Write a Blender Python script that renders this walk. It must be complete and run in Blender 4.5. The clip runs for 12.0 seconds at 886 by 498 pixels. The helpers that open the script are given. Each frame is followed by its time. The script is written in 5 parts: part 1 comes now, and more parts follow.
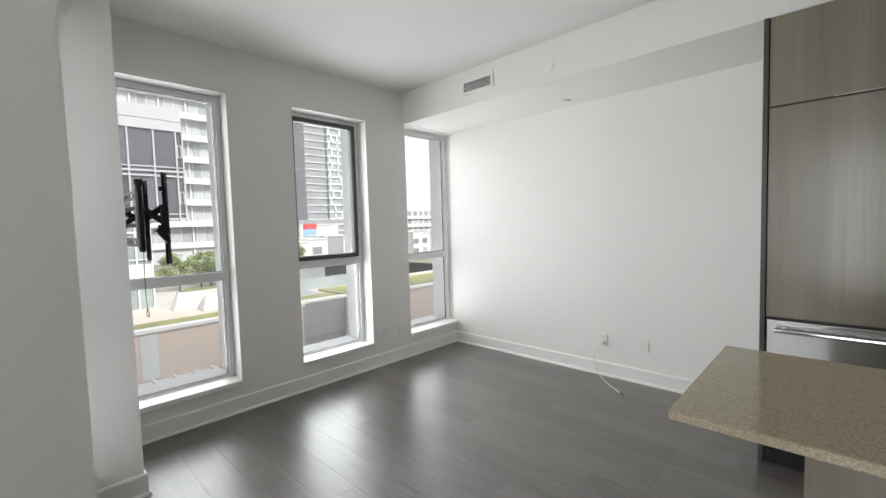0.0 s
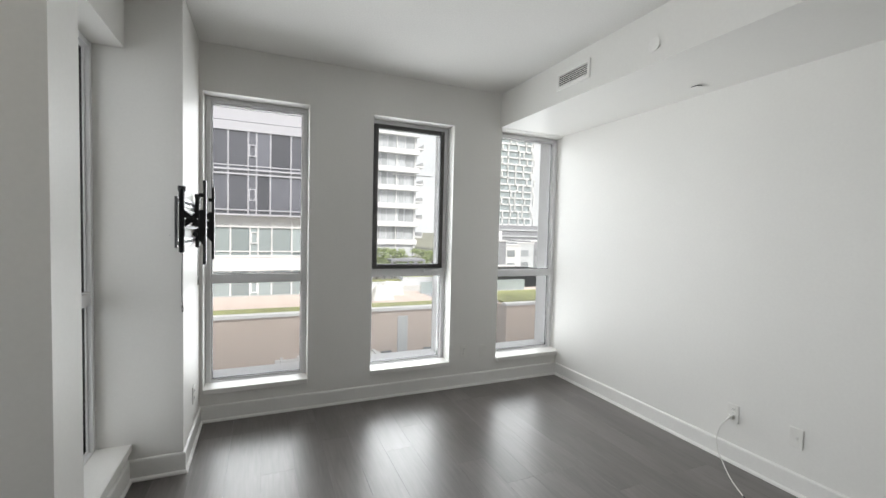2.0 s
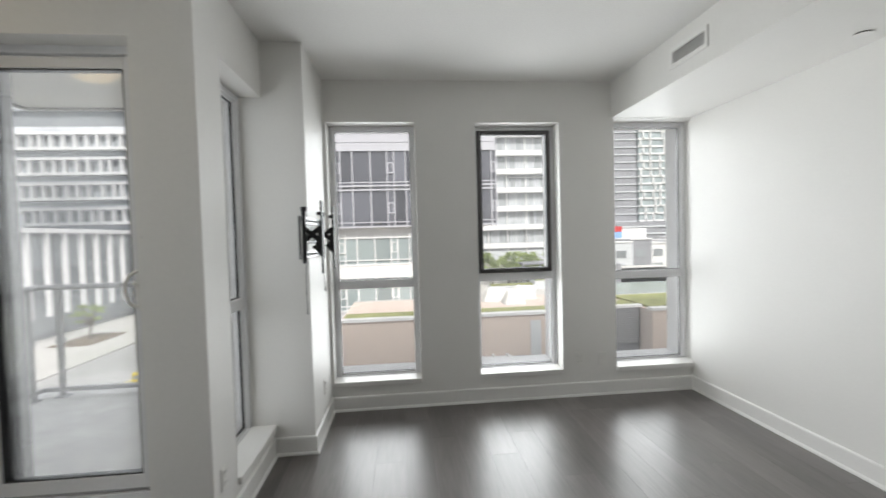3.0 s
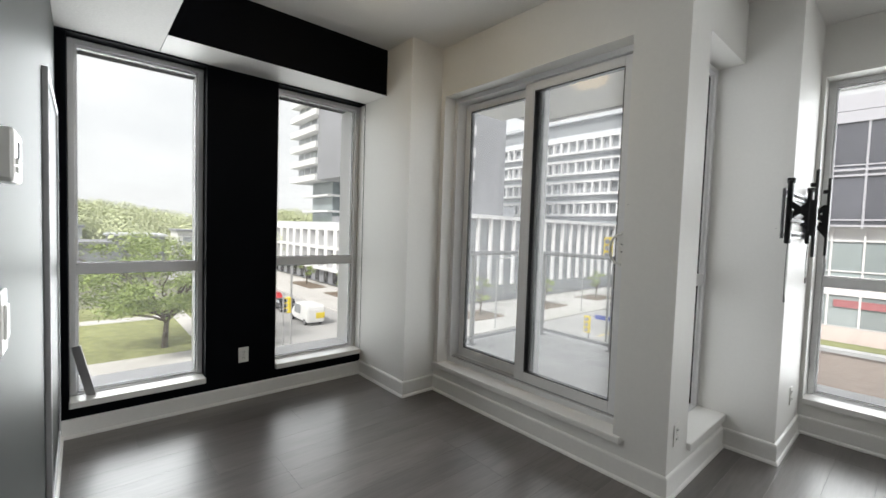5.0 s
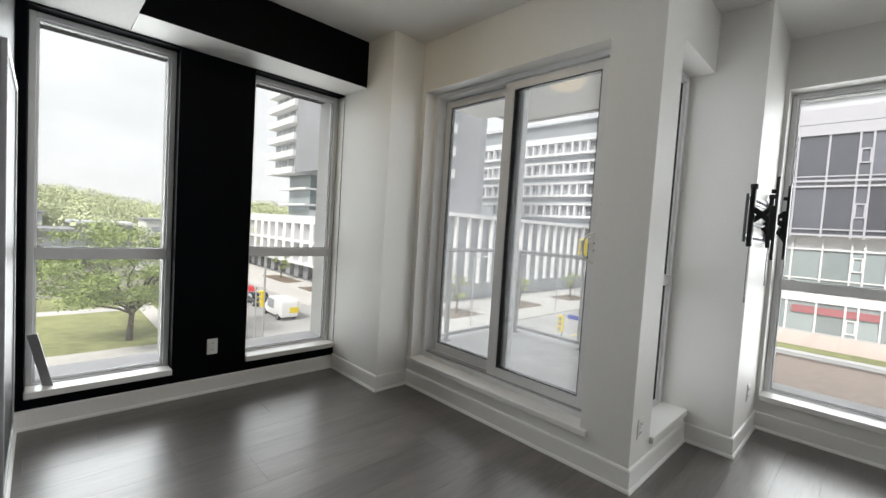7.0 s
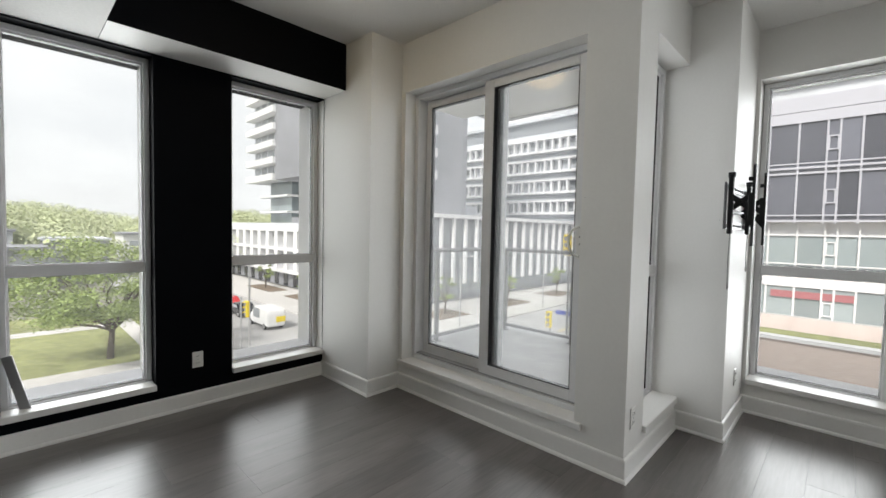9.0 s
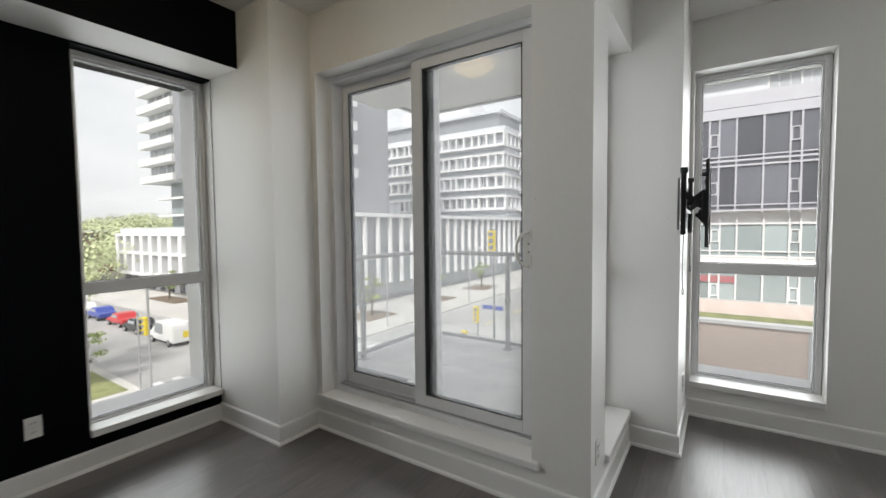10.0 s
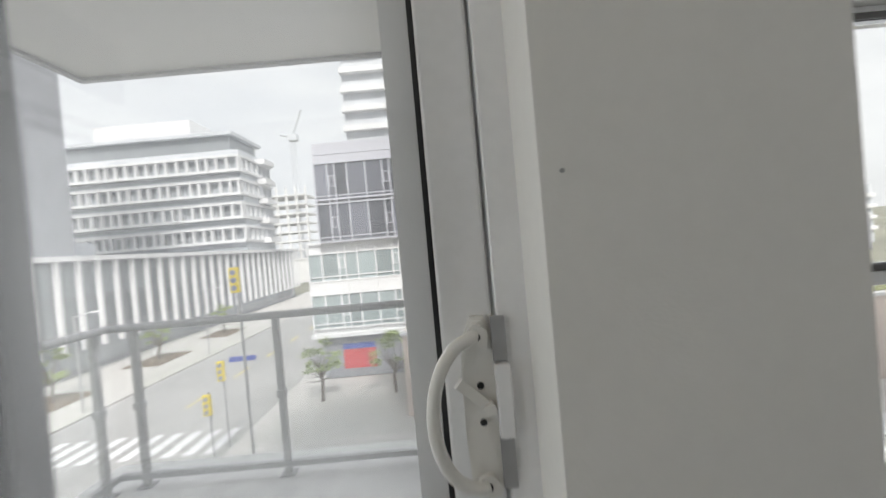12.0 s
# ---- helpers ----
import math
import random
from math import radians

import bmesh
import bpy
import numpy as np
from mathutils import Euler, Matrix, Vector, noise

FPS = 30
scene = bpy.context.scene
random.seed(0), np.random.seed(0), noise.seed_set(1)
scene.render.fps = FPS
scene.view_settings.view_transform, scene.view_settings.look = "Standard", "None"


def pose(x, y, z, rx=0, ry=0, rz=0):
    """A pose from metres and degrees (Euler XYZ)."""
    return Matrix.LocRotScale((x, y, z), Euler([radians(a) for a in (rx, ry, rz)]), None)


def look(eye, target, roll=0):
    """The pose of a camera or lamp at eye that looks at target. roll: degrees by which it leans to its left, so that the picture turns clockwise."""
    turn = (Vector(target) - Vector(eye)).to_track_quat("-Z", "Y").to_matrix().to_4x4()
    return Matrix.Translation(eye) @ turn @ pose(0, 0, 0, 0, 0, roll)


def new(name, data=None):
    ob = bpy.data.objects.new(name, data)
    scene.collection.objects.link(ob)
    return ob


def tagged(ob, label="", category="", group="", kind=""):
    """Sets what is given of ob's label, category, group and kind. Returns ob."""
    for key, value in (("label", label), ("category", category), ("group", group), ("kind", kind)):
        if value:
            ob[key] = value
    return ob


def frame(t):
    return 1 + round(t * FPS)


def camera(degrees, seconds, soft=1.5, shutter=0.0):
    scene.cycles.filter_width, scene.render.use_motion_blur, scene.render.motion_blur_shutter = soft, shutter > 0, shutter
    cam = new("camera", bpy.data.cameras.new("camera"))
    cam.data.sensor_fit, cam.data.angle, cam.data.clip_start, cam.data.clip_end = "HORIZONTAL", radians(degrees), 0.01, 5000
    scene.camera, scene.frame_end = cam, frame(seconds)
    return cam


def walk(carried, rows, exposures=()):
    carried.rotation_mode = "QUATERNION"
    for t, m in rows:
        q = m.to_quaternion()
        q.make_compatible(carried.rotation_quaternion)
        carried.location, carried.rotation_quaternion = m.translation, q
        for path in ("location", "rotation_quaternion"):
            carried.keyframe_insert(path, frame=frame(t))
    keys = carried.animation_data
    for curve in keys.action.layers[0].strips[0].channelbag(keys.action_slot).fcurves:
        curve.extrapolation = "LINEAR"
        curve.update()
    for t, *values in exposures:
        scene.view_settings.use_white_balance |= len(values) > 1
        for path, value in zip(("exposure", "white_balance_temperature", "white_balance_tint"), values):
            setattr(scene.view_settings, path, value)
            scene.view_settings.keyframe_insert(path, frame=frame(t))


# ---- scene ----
cam = camera(93.5, 12.0, shutter=0.28)
PATH = [
    (0, (0.014, 0.306, 1.429), (1.448, 1.695, 1.311), -1.7),
    (0.5, (0.095, 0.31, 1.434), (1.491, 1.734, 1.287), -2.3),
    (1, (0.381, 0.352, 1.437), (1.658, 1.887, 1.327), -1.2),
    (1.5, (0.644, 0.303, 1.472), (1.671, 2.018, 1.407), 0.3),
    (2, (0.864, 0.175, 1.484), (1.66, 2.008, 1.4), 1.4),
    (2.5, (1.034, 0.141, 1.495), (1.638, 2.046, 1.407), -0.1),
    (3, (1.089, 0.097, 1.488), (1.275, 2.087, 1.424), -1.6),
    (3.5, (1.043, 0.017, 1.452), (0.584, 1.963, 1.439), -0.9),
    (3.7, (0.997, -0.017, 1.438), (0.302, 1.858, 1.431), -0.1),
    (5.3, (0.955, -0.125, 1.345), (-0.58, 1.153, 1.244), 1.9),
    (5.5, (0.955, -0.125, 1.345), (-0.58, 1.153, 1.244), 1.9),
    (6, (0.959, -0.127, 1.347), (-0.519, 1.216, 1.236), 2.6),
    (6.5, (0.972, -0.119, 1.344), (-0.466, 1.267, 1.231), 3.3),
    (7, (0.97, -0.121, 1.332), (-0.465, 1.268, 1.232), 3.6),
    (8.8, (0.978, -0.112, 1.332), (-0.443, 1.292, 1.244), 1.4),
    (9, (0.958, -0.118, 1.323), (-0.43, 1.32, 1.232), 1.2),
    (9.5, (0.864, -0.037, 1.35), (-0.434, 1.481, 1.239), -0.1),
    (10, (0.633, 0.219, 1.384), (-0.475, 1.881, 1.284), -0.6),
    (10.5, (0.399, 0.583, 1.403), (-0.597, 2.317, 1.37), -1.8),
    (11, (0.162, 0.991, 1.443), (-0.671, 2.809, 1.429), -2.1),
    (11.5, (-0.077, 1.376, 1.463), (-0.574, 3.313, 1.436), -4.4),
    (12, (-0.215, 1.758, 1.466), (-0.216, 3.758, 1.439), -5.1),
]
EXPOSURES = [(0, 0.98), (1.5, 0.88), (3.5, 0.84), (5.3, 0.90), (9.0, 0.87), (10.0, 0.82), (11.0, 0.66), (11.5, 0.68), (12, 0.74)]
walk(cam, [(t, look(eye, target, roll)) for t, eye, target, roll in PATH], EXPOSURES)

# ---- sky, sun ----
world = bpy.data.worlds.new("sky")
scene.world = world
world.use_nodes = True
wt = world.node_tree
sky = wt.nodes.new("ShaderNodeTexSky")
sky.sky_type, sky.sun_disc = "NISHITA", False
sky.sun_elevation, sky.sun_rotation = radians(46), radians(160)
sky.air_density, sky.dust_density, sky.ozone_density = 1.0, 4.0, 1.0
cloud = wt.nodes.new("ShaderNodeTexNoise")
cloud.inputs["Scale"].default_value, cloud.inputs["Detail"].default_value = 3.2, 7
cmap = wt.nodes.new("ShaderNodeMapping")
cmap.inputs["Scale"].default_value = (1, 1, 3.0)
wtc = wt.nodes.new("ShaderNodeTexCoord")
wt.links.new(wtc.outputs["Generated"], cmap.inputs[0])
wt.links.new(cmap.outputs[0], cloud.inputs["Vector"])
cramp = wt.nodes.new("ShaderNodeValToRGB")
cramp.color_ramp.elements[0].position, cramp.color_ramp.elements[0].color = 0.36, (0.84, 0.84, 0.84, 1)
cramp.color_ramp.elements[1].position, cramp.color_ramp.elements[1].color = 0.62, (1, 1, 1, 1)
wt.links.new(cloud.outputs["Fac"], cramp.inputs[0])
cmix = wt.nodes.new("ShaderNodeMix")
cmix.data_type = "RGBA"
wt.links.new(cramp.outputs[0], cmix.inputs[0])
wt.links.new(sky.outputs[0], cmix.inputs[6])
cmix.inputs[7].default_value = (9.6, 9.7, 9.7, 1)
wt.links.new(cmix.outputs[2], wt.nodes["Background"].inputs[0])
wt.nodes["Background"].inputs[1].default_value = 0.076

sun = new("sun", bpy.data.lights.new("sun", "SUN"))
sun.data.energy, sun.data.angle, sun.data.color = 3.2, radians(12), (1.0, 0.96, 0.90)
sun.matrix_world = look((0, 0, 50), (-15, 46, 0))

# daylight entering through each opening: place, way in (degrees about z), width, height, watts, spread
DAYLIGHT = [
    ((0.835, 3.985, 1.366), 180, 0.66, 2.12, 7.5, 108),
    ((2.112, 3.985, 1.358), 180, 0.66, 2.12, 14, 150),
    ((3.370, 3.985, 1.375), 180, 0.66, 2.12, 9.0, 110),
    ((-2.630, 0.184, 1.320), -90, 0.66, 2.12, 9.5, 112),
    ((-2.630, 1.430, 1.320), -90, 0.66, 2.12, 4.0, 115),
    ((-0.100, 2.714, 1.332), -90, 0.54, 2.12, 2.6, 130),
    ((-0.890, 2.400, 1.333), 180, 1.40, 2.06, 11, 95),
]
for at, turn, wide, high, watts, cone in DAYLIGHT:
    lamp = new("daylight", bpy.data.lights.new("daylight", "AREA"))
    lamp.data.shape, lamp.data.size, lamp.data.size_y, lamp.data.energy = "RECTANGLE", wide, high, watts
    lamp.data.color, lamp.data.spread = (0.965, 1.0, 1.015), radians(cone)
    lamp.matrix_world = pose(*at, 90, 0, turn)

# ---- materials ----
def material(name, col, rough=0.5, metal=0.0, spec=0.5, grain=0.0, grain_scale=60.0, stain=0.0, stain_scale=1.2, bump=0.0, bump_scale=150.0, stretch=(1, 1, 1), per_object=0.0, emit=None, emit_strength=0.0):
    """A painted, mineral or metal surface: colour varied at two scales, a fine relief, and a tone that differs from piece to piece."""
    m = bpy.data.materials.new(name)
    m.use_nodes = True
    t = m.node_tree
    b = t.nodes["Principled BSDF"]
    b.inputs["Roughness"].default_value, b.inputs["Metallic"].default_value, b.inputs["Specular IOR Level"].default_value = rough, metal, spec
    b.inputs["Base Color"].default_value = (*col, 1)
    tc = t.nodes.new("ShaderNodeTexCoord")
    mp = t.nodes.new("ShaderNodeMapping")
    mp.inputs["Scale"].default_value = stretch
    t.links.new(tc.outputs["Object"], mp.inputs[0])

    def noise_at(scale, detail=5):
        n = t.nodes.new("ShaderNodeTexNoise")
        n.inputs["Scale"].default_value, n.inputs["Detail"].default_value = scale, detail
        t.links.new(mp.outputs[0], n.inputs["Vector"])
        return n
    link = None
    for amount, scale in ((grain, grain_scale), (stain, stain_scale)):
        if amount:
            n = noise_at(scale)
            r = t.nodes.new("ShaderNodeMapRange")
            r.inputs[1].default_value, r.inputs[2].default_value = 0.3, 0.7
            r.inputs[3].default_value, r.inputs[4].default_value = 1 - amount, 1 + amount
            t.links.new(n.outputs["Fac"], r.inputs[0])
            link = multiply(t, link, r.outputs[0])
    if per_object:
        o = t.nodes.new("ShaderNodeObjectInfo")
        r = t.nodes.new("ShaderNodeMapRange")
        r.inputs[3].default_value, r.inputs[4].default_value = 1 - per_object, 1 + per_object
        t.links.new(o.outputs["Random"], r.inputs[0])
        link = multiply(t, link, r.outputs[0])
    if link:
        v = t.nodes.new("ShaderNodeVectorMath")
        v.operation = "SCALE"
        v.inputs[0].default_value = col
        t.links.new(link, v.inputs["Scale"])
        t.links.new(v.outputs[0], b.inputs["Base Color"])
    if bump:
        n = noise_at(bump_scale, 4)
        bp = t.nodes.new("ShaderNodeBump")
        bp.inputs["Strength"].default_value, bp.inputs["Distance"].default_value = bump, 0.004
        t.links.new(n.outputs["Fac"], bp.inputs["Height"])
        t.links.new(bp.outputs[0], b.inputs["Normal"])
    if emit:
        b.inputs["Emission Color"].default_value, b.inputs["Emission Strength"].default_value = (*emit, 1), emit_strength
    return m


def multiply(t, a, b):
    if a is None:
        return b
    n = t.nodes.new("ShaderNodeMath")
    n.operation = "MULTIPLY"
    t.links.new(a, n.inputs[0])
    t.links.new(b, n.inputs[1])
    return n.outputs[0]


def glass_material(name, tint, rough=0.0, gloss=1.0, veil=0.0, face_on=0.022):
    """A thin pane: tinted see-through under a faint translucent film that imitates haze, with a mirror that grows
    towards grazing angles.
    """
    m = bpy.data.materials.new(name)
    m.use_nodes = True
    t = m.node_tree
    t.nodes.clear()
    out, mix = t.nodes.new("ShaderNodeOutputMaterial"), t.nodes.new("ShaderNodeMixShader")
    clear, shine, lw = t.nodes.new("ShaderNodeBsdfTransparent"), t.nodes.new("ShaderNodeBsdfGlossy"), t.nodes.new("ShaderNodeLayerWeight")
    clear.inputs[0].default_value, shine.inputs["Roughness"].default_value, lw.inputs[0].default_value = (*[v ** 0.5 for v in tint], 1), rough, 0.5
    fifth, fr = t.nodes.new("ShaderNodeMath"), t.nodes.new("ShaderNodeMapRange")
    fifth.operation = "POWER"
    fifth.inputs[1].default_value = 4.0
    t.links.new(lw.outputs["Facing"], fifth.inputs[0])
    t.links.new(fifth.outputs[0], fr.inputs[0])
    fr.inputs[3].default_value, fr.inputs[4].default_value = face_on, 0.9
    shine.inputs[0].default_value = (gloss, gloss, gloss, 1)
    t.links.new(fr.outputs[0], mix.inputs[0])
    t.links.new(clear.outputs[0], mix.inputs[1])
    t.links.new(shine.outputs[0], mix.inputs[2])
    film, add = t.nodes.new("ShaderNodeBsdfTranslucent"), t.nodes.new("ShaderNodeMixShader")
    film.inputs[0].default_value = (0.9, 0.9, 0.9, 1)
    add.inputs[0].default_value = veil
    t.links.new(mix.outputs[0], add.inputs[1])
    t.links.new(film.outputs[0], add.inputs[2])
    t.links.new(add.outputs[0], out.inputs[0])
    return m


def wood_floor_material():
    """Dark grey-brown laminate: long grain, cloudy dark patches, a tone for each plank, a satin coat."""
    m = bpy.data.materials.new("dark_laminate")
    m.use_nodes = True
    t = m.node_tree
    b = t.nodes["Principled BSDF"]
    b.inputs["Specular IOR Level"].default_value = 0.85
    b.inputs["Coat Weight"].default_value, b.inputs["Coat Roughness"].default_value = 0.40, 0.29
    tc, mp, oi = t.nodes.new("ShaderNodeTexCoord"), t.nodes.new("ShaderNodeMapping"), t.nodes.new("ShaderNodeObjectInfo")
    shift = t.nodes.new("ShaderNodeVectorMath")
    shift.operation = "MULTIPLY_ADD"
    shift.inputs[1].default_value = (37, 53, 11)
    t.links.new(oi.outputs["Random"], shift.inputs[0])
    t.links.new(tc.outputs["Object"], shift.inputs[2])
    t.links.new(shift.outputs[0], mp.inputs[0])
    mp.inputs["Scale"].default_value = (22, 1.6, 1)
    fine, wide = t.nodes.new("ShaderNodeTexNoise"), t.nodes.new("ShaderNodeTexNoise")
    fine.inputs["Scale"].default_value, fine.inputs["Detail"].default_value, fine.inputs["Distortion"].default_value = 3.0, 8, 0.6
    t.links.new(mp.outputs[0], fine.inputs["Vector"])
    mp2 = t.nodes.new("ShaderNodeMapping")
    mp2.inputs["Scale"].default_value = (5, 1.1, 1)
    t.links.new(shift.outputs[0], mp2.inputs[0])
    wide.inputs["Scale"].default_value, wide.inputs["Detail"].default_value = 1.6, 6
    t.links.new(mp2.outputs[0], wide.inputs["Vector"])
    ramp = t.nodes.new("ShaderNodeValToRGB")
    e = ramp.color_ramp.elements
    e[0].position, e[0].color = 0.22, (0.050, 0.043, 0.041, 1)
    e[1].position, e[1].color = 0.82, (0.178, 0.157, 0.150, 1)
    mixn = t.nodes.new("ShaderNodeMath")
    mixn.operation = "MULTIPLY_ADD"
    mixn.inputs[1].default_value = 0.5
    t.links.new(fine.outputs["Fac"], mixn.inputs[0])
    half = t.nodes.new("ShaderNodeMath")
    half.operation = "MULTIPLY"
    half.inputs[1].default_value = 0.5
    t.links.new(wide.outputs["Fac"], half.inputs[0])
    t.links.new(half.outputs[0], mixn.inputs[2])
    t.links.new(mixn.outputs[0], ramp.inputs[0])
    tone = t.nodes.new("ShaderNodeMapRange")
    tone.inputs[3].default_value, tone.inputs[4].default_value = 0.82, 1.18
    t.links.new(oi.outputs["Random"], tone.inputs[0])
    sc = t.nodes.new("ShaderNodeVectorMath")
    sc.operation = "SCALE"
    t.links.new(ramp.outputs[0], sc.inputs[0])
    t.links.new(tone.outputs[0], sc.inputs["Scale"])
    t.links.new(sc.outputs[0], b.inputs["Base Color"])
    rr = t.nodes.new("ShaderNodeMapRange")
    rr.inputs[3].default_value, rr.inputs[4].default_value = 0.29, 0.36
    t.links.new(fine.outputs["Fac"], rr.inputs[0])
    t.links.new(rr.outputs[0], b.inputs["Roughness"])
    bp = t.nodes.new("ShaderNodeBump")
    bp.inputs["Strength"].default_value, bp.inputs["Distance"].default_value = 0.015, 0.001
    t.links.new(fine.outputs["Fac"], bp.inputs["Height"])
    t.links.new(bp.outputs[0], b.inputs["Normal"])
    return m


def granite_material():
    """Beige speckled quartz with dark and light grains under a polish."""
    m = bpy.data.materials.new("speckled_quartz")
    m.use_nodes = True
    t = m.node_tree
    b = t.nodes["Principled BSDF"]
    tc = t.nodes.new("ShaderNodeTexCoord")
    v = t.nodes.new("ShaderNodeTexVoronoi")
    v.inputs["Scale"].default_value = 400
    n = t.nodes.new("ShaderNodeTexNoise")
    n.inputs["Scale"].default_value, n.inputs["Detail"].default_value = 150, 6
    for node in (v, n):
        t.links.new(tc.outputs["Object"], node.inputs["Vector"])
    r1, r2, mx = t.nodes.new("ShaderNodeValToRGB"), t.nodes.new("ShaderNodeValToRGB"), t.nodes.new("ShaderNodeMix")
    r1.color_ramp.elements[0].color, r1.color_ramp.elements[1].color = (0.13, 0.10, 0.065, 1), (0.56, 0.48, 0.35, 1)
    r1.color_ramp.elements[0].position, r1.color_ramp.elements[1].position = 0.05, 0.75
    t.links.new(v.outputs["Color"], r1.inputs[0])
    r2.color_ramp.elements[0].color, r2.color_ramp.elements[1].color = (0.30, 0.25, 0.17, 1), (0.46, 0.39, 0.28, 1)
    r2.color_ramp.elements[0].position, r2.color_ramp.elements[1].position = 0.35, 0.65
    t.links.new(n.outputs["Fac"], r2.inputs[0])
    mx.data_type = "RGBA"
    mx.inputs[0].default_value = 0.5
    t.links.new(r1.outputs[0], mx.inputs[6])
    t.links.new(r2.outputs[0], mx.inputs[7])
    t.links.new(mx.outputs[2], b.inputs["Base Color"])
    b.inputs["Roughness"].default_value = 0.12
    return m


def brick_material(name, c1, c2, mortar, sx=1.0):
    m = bpy.data.materials.new(name)
    m.use_nodes = True
    t = m.node_tree
    b = t.nodes["Principled BSDF"]
    tc, mp, br = t.nodes.new("ShaderNodeTexCoord"), t.nodes.new("ShaderNodeMapping"), t.nodes.new("ShaderNodeTexBrick")
    mp.inputs["Rotation"].default_value = (radians(90), 0, 0)
    t.links.new(tc.outputs["Object"], mp.inputs[0])
    t.links.new(mp.outputs[0], br.inputs["Vector"])
    br.inputs["Color1"].default_value, br.inputs["Color2"].default_value, br.inputs["Mortar"].default_value = (*c1, 1), (*c2, 1), (*mortar, 1)
    br.inputs["Scale"].default_value = 2.2 * sx
    t.links.new(br.outputs["Color"], b.inputs["Base Color"])
    b.inputs["Roughness"].default_value = 0.85
    return m


PAINT = material("white_wall_paint", (0.80, 0.79, 0.765), 0.50, grain=0.012, stain=0.025, stain_scale=0.9, bump=0.10, bump_scale=240)
CEIL = material("white_stipple_ceiling", (0.80, 0.79, 0.77), 0.85, grain=0.03, grain_scale=90, stain=0.02, bump=0.55, bump_scale=95)
TRIM = material("white_trim_enamel", (0.82, 0.81, 0.79), 0.32, grain=0.015, stain=0.03, stain_scale=3)
BLACK = material("black_wall_paint", (0.003, 0.0035, 0.005), 0.6, spec=0.04, grain=0.08, stain=0.15, stain_scale=1.5, bump=0.10, bump_scale=240)
CHAR = material("charcoal_wall_paint", (0.034, 0.038, 0.037), 0.48, spec=0.28, grain=0.05, stain=0.1, bump=0.10, bump_scale=240)
VINYL = material("white_vinyl_frame", (0.78, 0.78, 0.79), 0.38, grain=0.02, stain=0.04, stain_scale=4)
FRAMEW = material("pale_grey_window_frame", (0.74, 0.74, 0.75), 0.38, grain=0.02, stain=0.04, stain_scale=4)
GREYALU = material("grey_aluminium_frame", (0.40, 0.40, 0.41), 0.40, metal=0.35, grain=0.03, stain=0.05, stain_scale=5)
GASKET = material("black_rubber_gasket", (0.012, 0.012, 0.014), 0.5, grain=0.1)
DARKFR = material("dark_bronze_sash", (0.075, 0.072, 0.070), 0.40, grain=0.06, stain=0.06)
GLOSSFR = material("glossy_dark_bronze_profile", (0.13, 0.127, 0.124), 0.035, metal=1.0, grain=0.05, stain=0.05)
PLASTIC = material("white_plastic", (0.78, 0.77, 0.74), 0.30, grain=0.01, stain=0.02, stain_scale=9)
STEELB = material("black_powder_coated_steel", (0.007, 0.007, 0.008), 0.42, grain=0.15, grain_scale=200, stain=0.1)
PLATEM = material("dull_zinc_plate", (0.30, 0.30, 0.31), 0.35, metal=0.8, grain=0.05)
STEEL = material("brushed_stainless_steel", (0.60, 0.60, 0.60), 0.24, metal=1.0, grain=0.05, grain_scale=40, stretch=(1, 1, 30), stain=0.04)
CHROME = material("polished_chrome", (0.75, 0.75, 0.76), 0.10, metal=1.0, grain=0.02)
WOOD = material("grey_brown_laminate_cabinet", (0.225, 0.196, 0.154), 0.24, grain=0.05, grain_scale=22, stretch=(3, 3, 0.12), stain=0.16, stain_scale=2.2)
WOODE = material("dark_cabinet_edge", (0.055, 0.050, 0.044), 0.4, grain=0.1)
FLOOR = wood_floor_material()
QUARTZ = granite_material()
PANE = glass_material("window_glass", (0.72, 0.725, 0.725), veil=0.011, face_on=0.004)
DOORPANE = glass_material("patio_door_glass", (0.68, 0.69, 0.70), veil=0.048)
CLEAR = glass_material("clear_railing_glass", (0.93, 0.95, 0.95))
CONC = material("pale_concrete", (0.70, 0.695, 0.69), 0.85, grain=0.10, grain_scale=6, stain=0.12, stain_scale=0.5, bump=0.2, bump_scale=30)
PAVE = material("light_pavement", (0.52, 0.505, 0.485), 0.9, grain=0.08, grain_scale=2, stain=0.10, stain_scale=0.15)
# Asphalt grey raised in the base colour so the road looks overexposed.
ASPHALT = material("overbright_asphalt", (0.36, 0.355, 0.35), 0.9, grain=0.10, grain_scale=3, stain=0.15, stain_scale=0.12)
GRASS = material("mown_grass", (0.25, 0.265, 0.11), 0.95, grain=0.25, grain_scale=1.5, stain=0.25, stain_scale=0.12)
GROUNDM = material("town_ground", (0.20, 0.20, 0.15), 0.95, grain=0.2, grain_scale=0.2, stain=0.3, stain_scale=0.02)
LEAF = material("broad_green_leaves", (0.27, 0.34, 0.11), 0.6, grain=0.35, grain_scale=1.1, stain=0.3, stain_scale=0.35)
# Leaf green paled in the base colour to imitate haze over the far woods.
LEAFFAR = material("haze_paled_leaves", (0.48, 0.52, 0.31), 0.8, grain=0.2, grain_scale=0.12, stain=0.25, stain_scale=0.05)
BARK = material("grey_brown_bark", (0.10, 0.08, 0.06), 0.9, grain=0.3, grain_scale=8)
ROOML = material("warm_ceiling_lamp_glass", (0.85, 0.80, 0.68), 0.3, emit=(1.0, 0.72, 0.32), emit_strength=3.2)
YELLOW = material("signal_yellow_paint", (0.75, 0.58, 0.03), 0.4, grain=0.05)
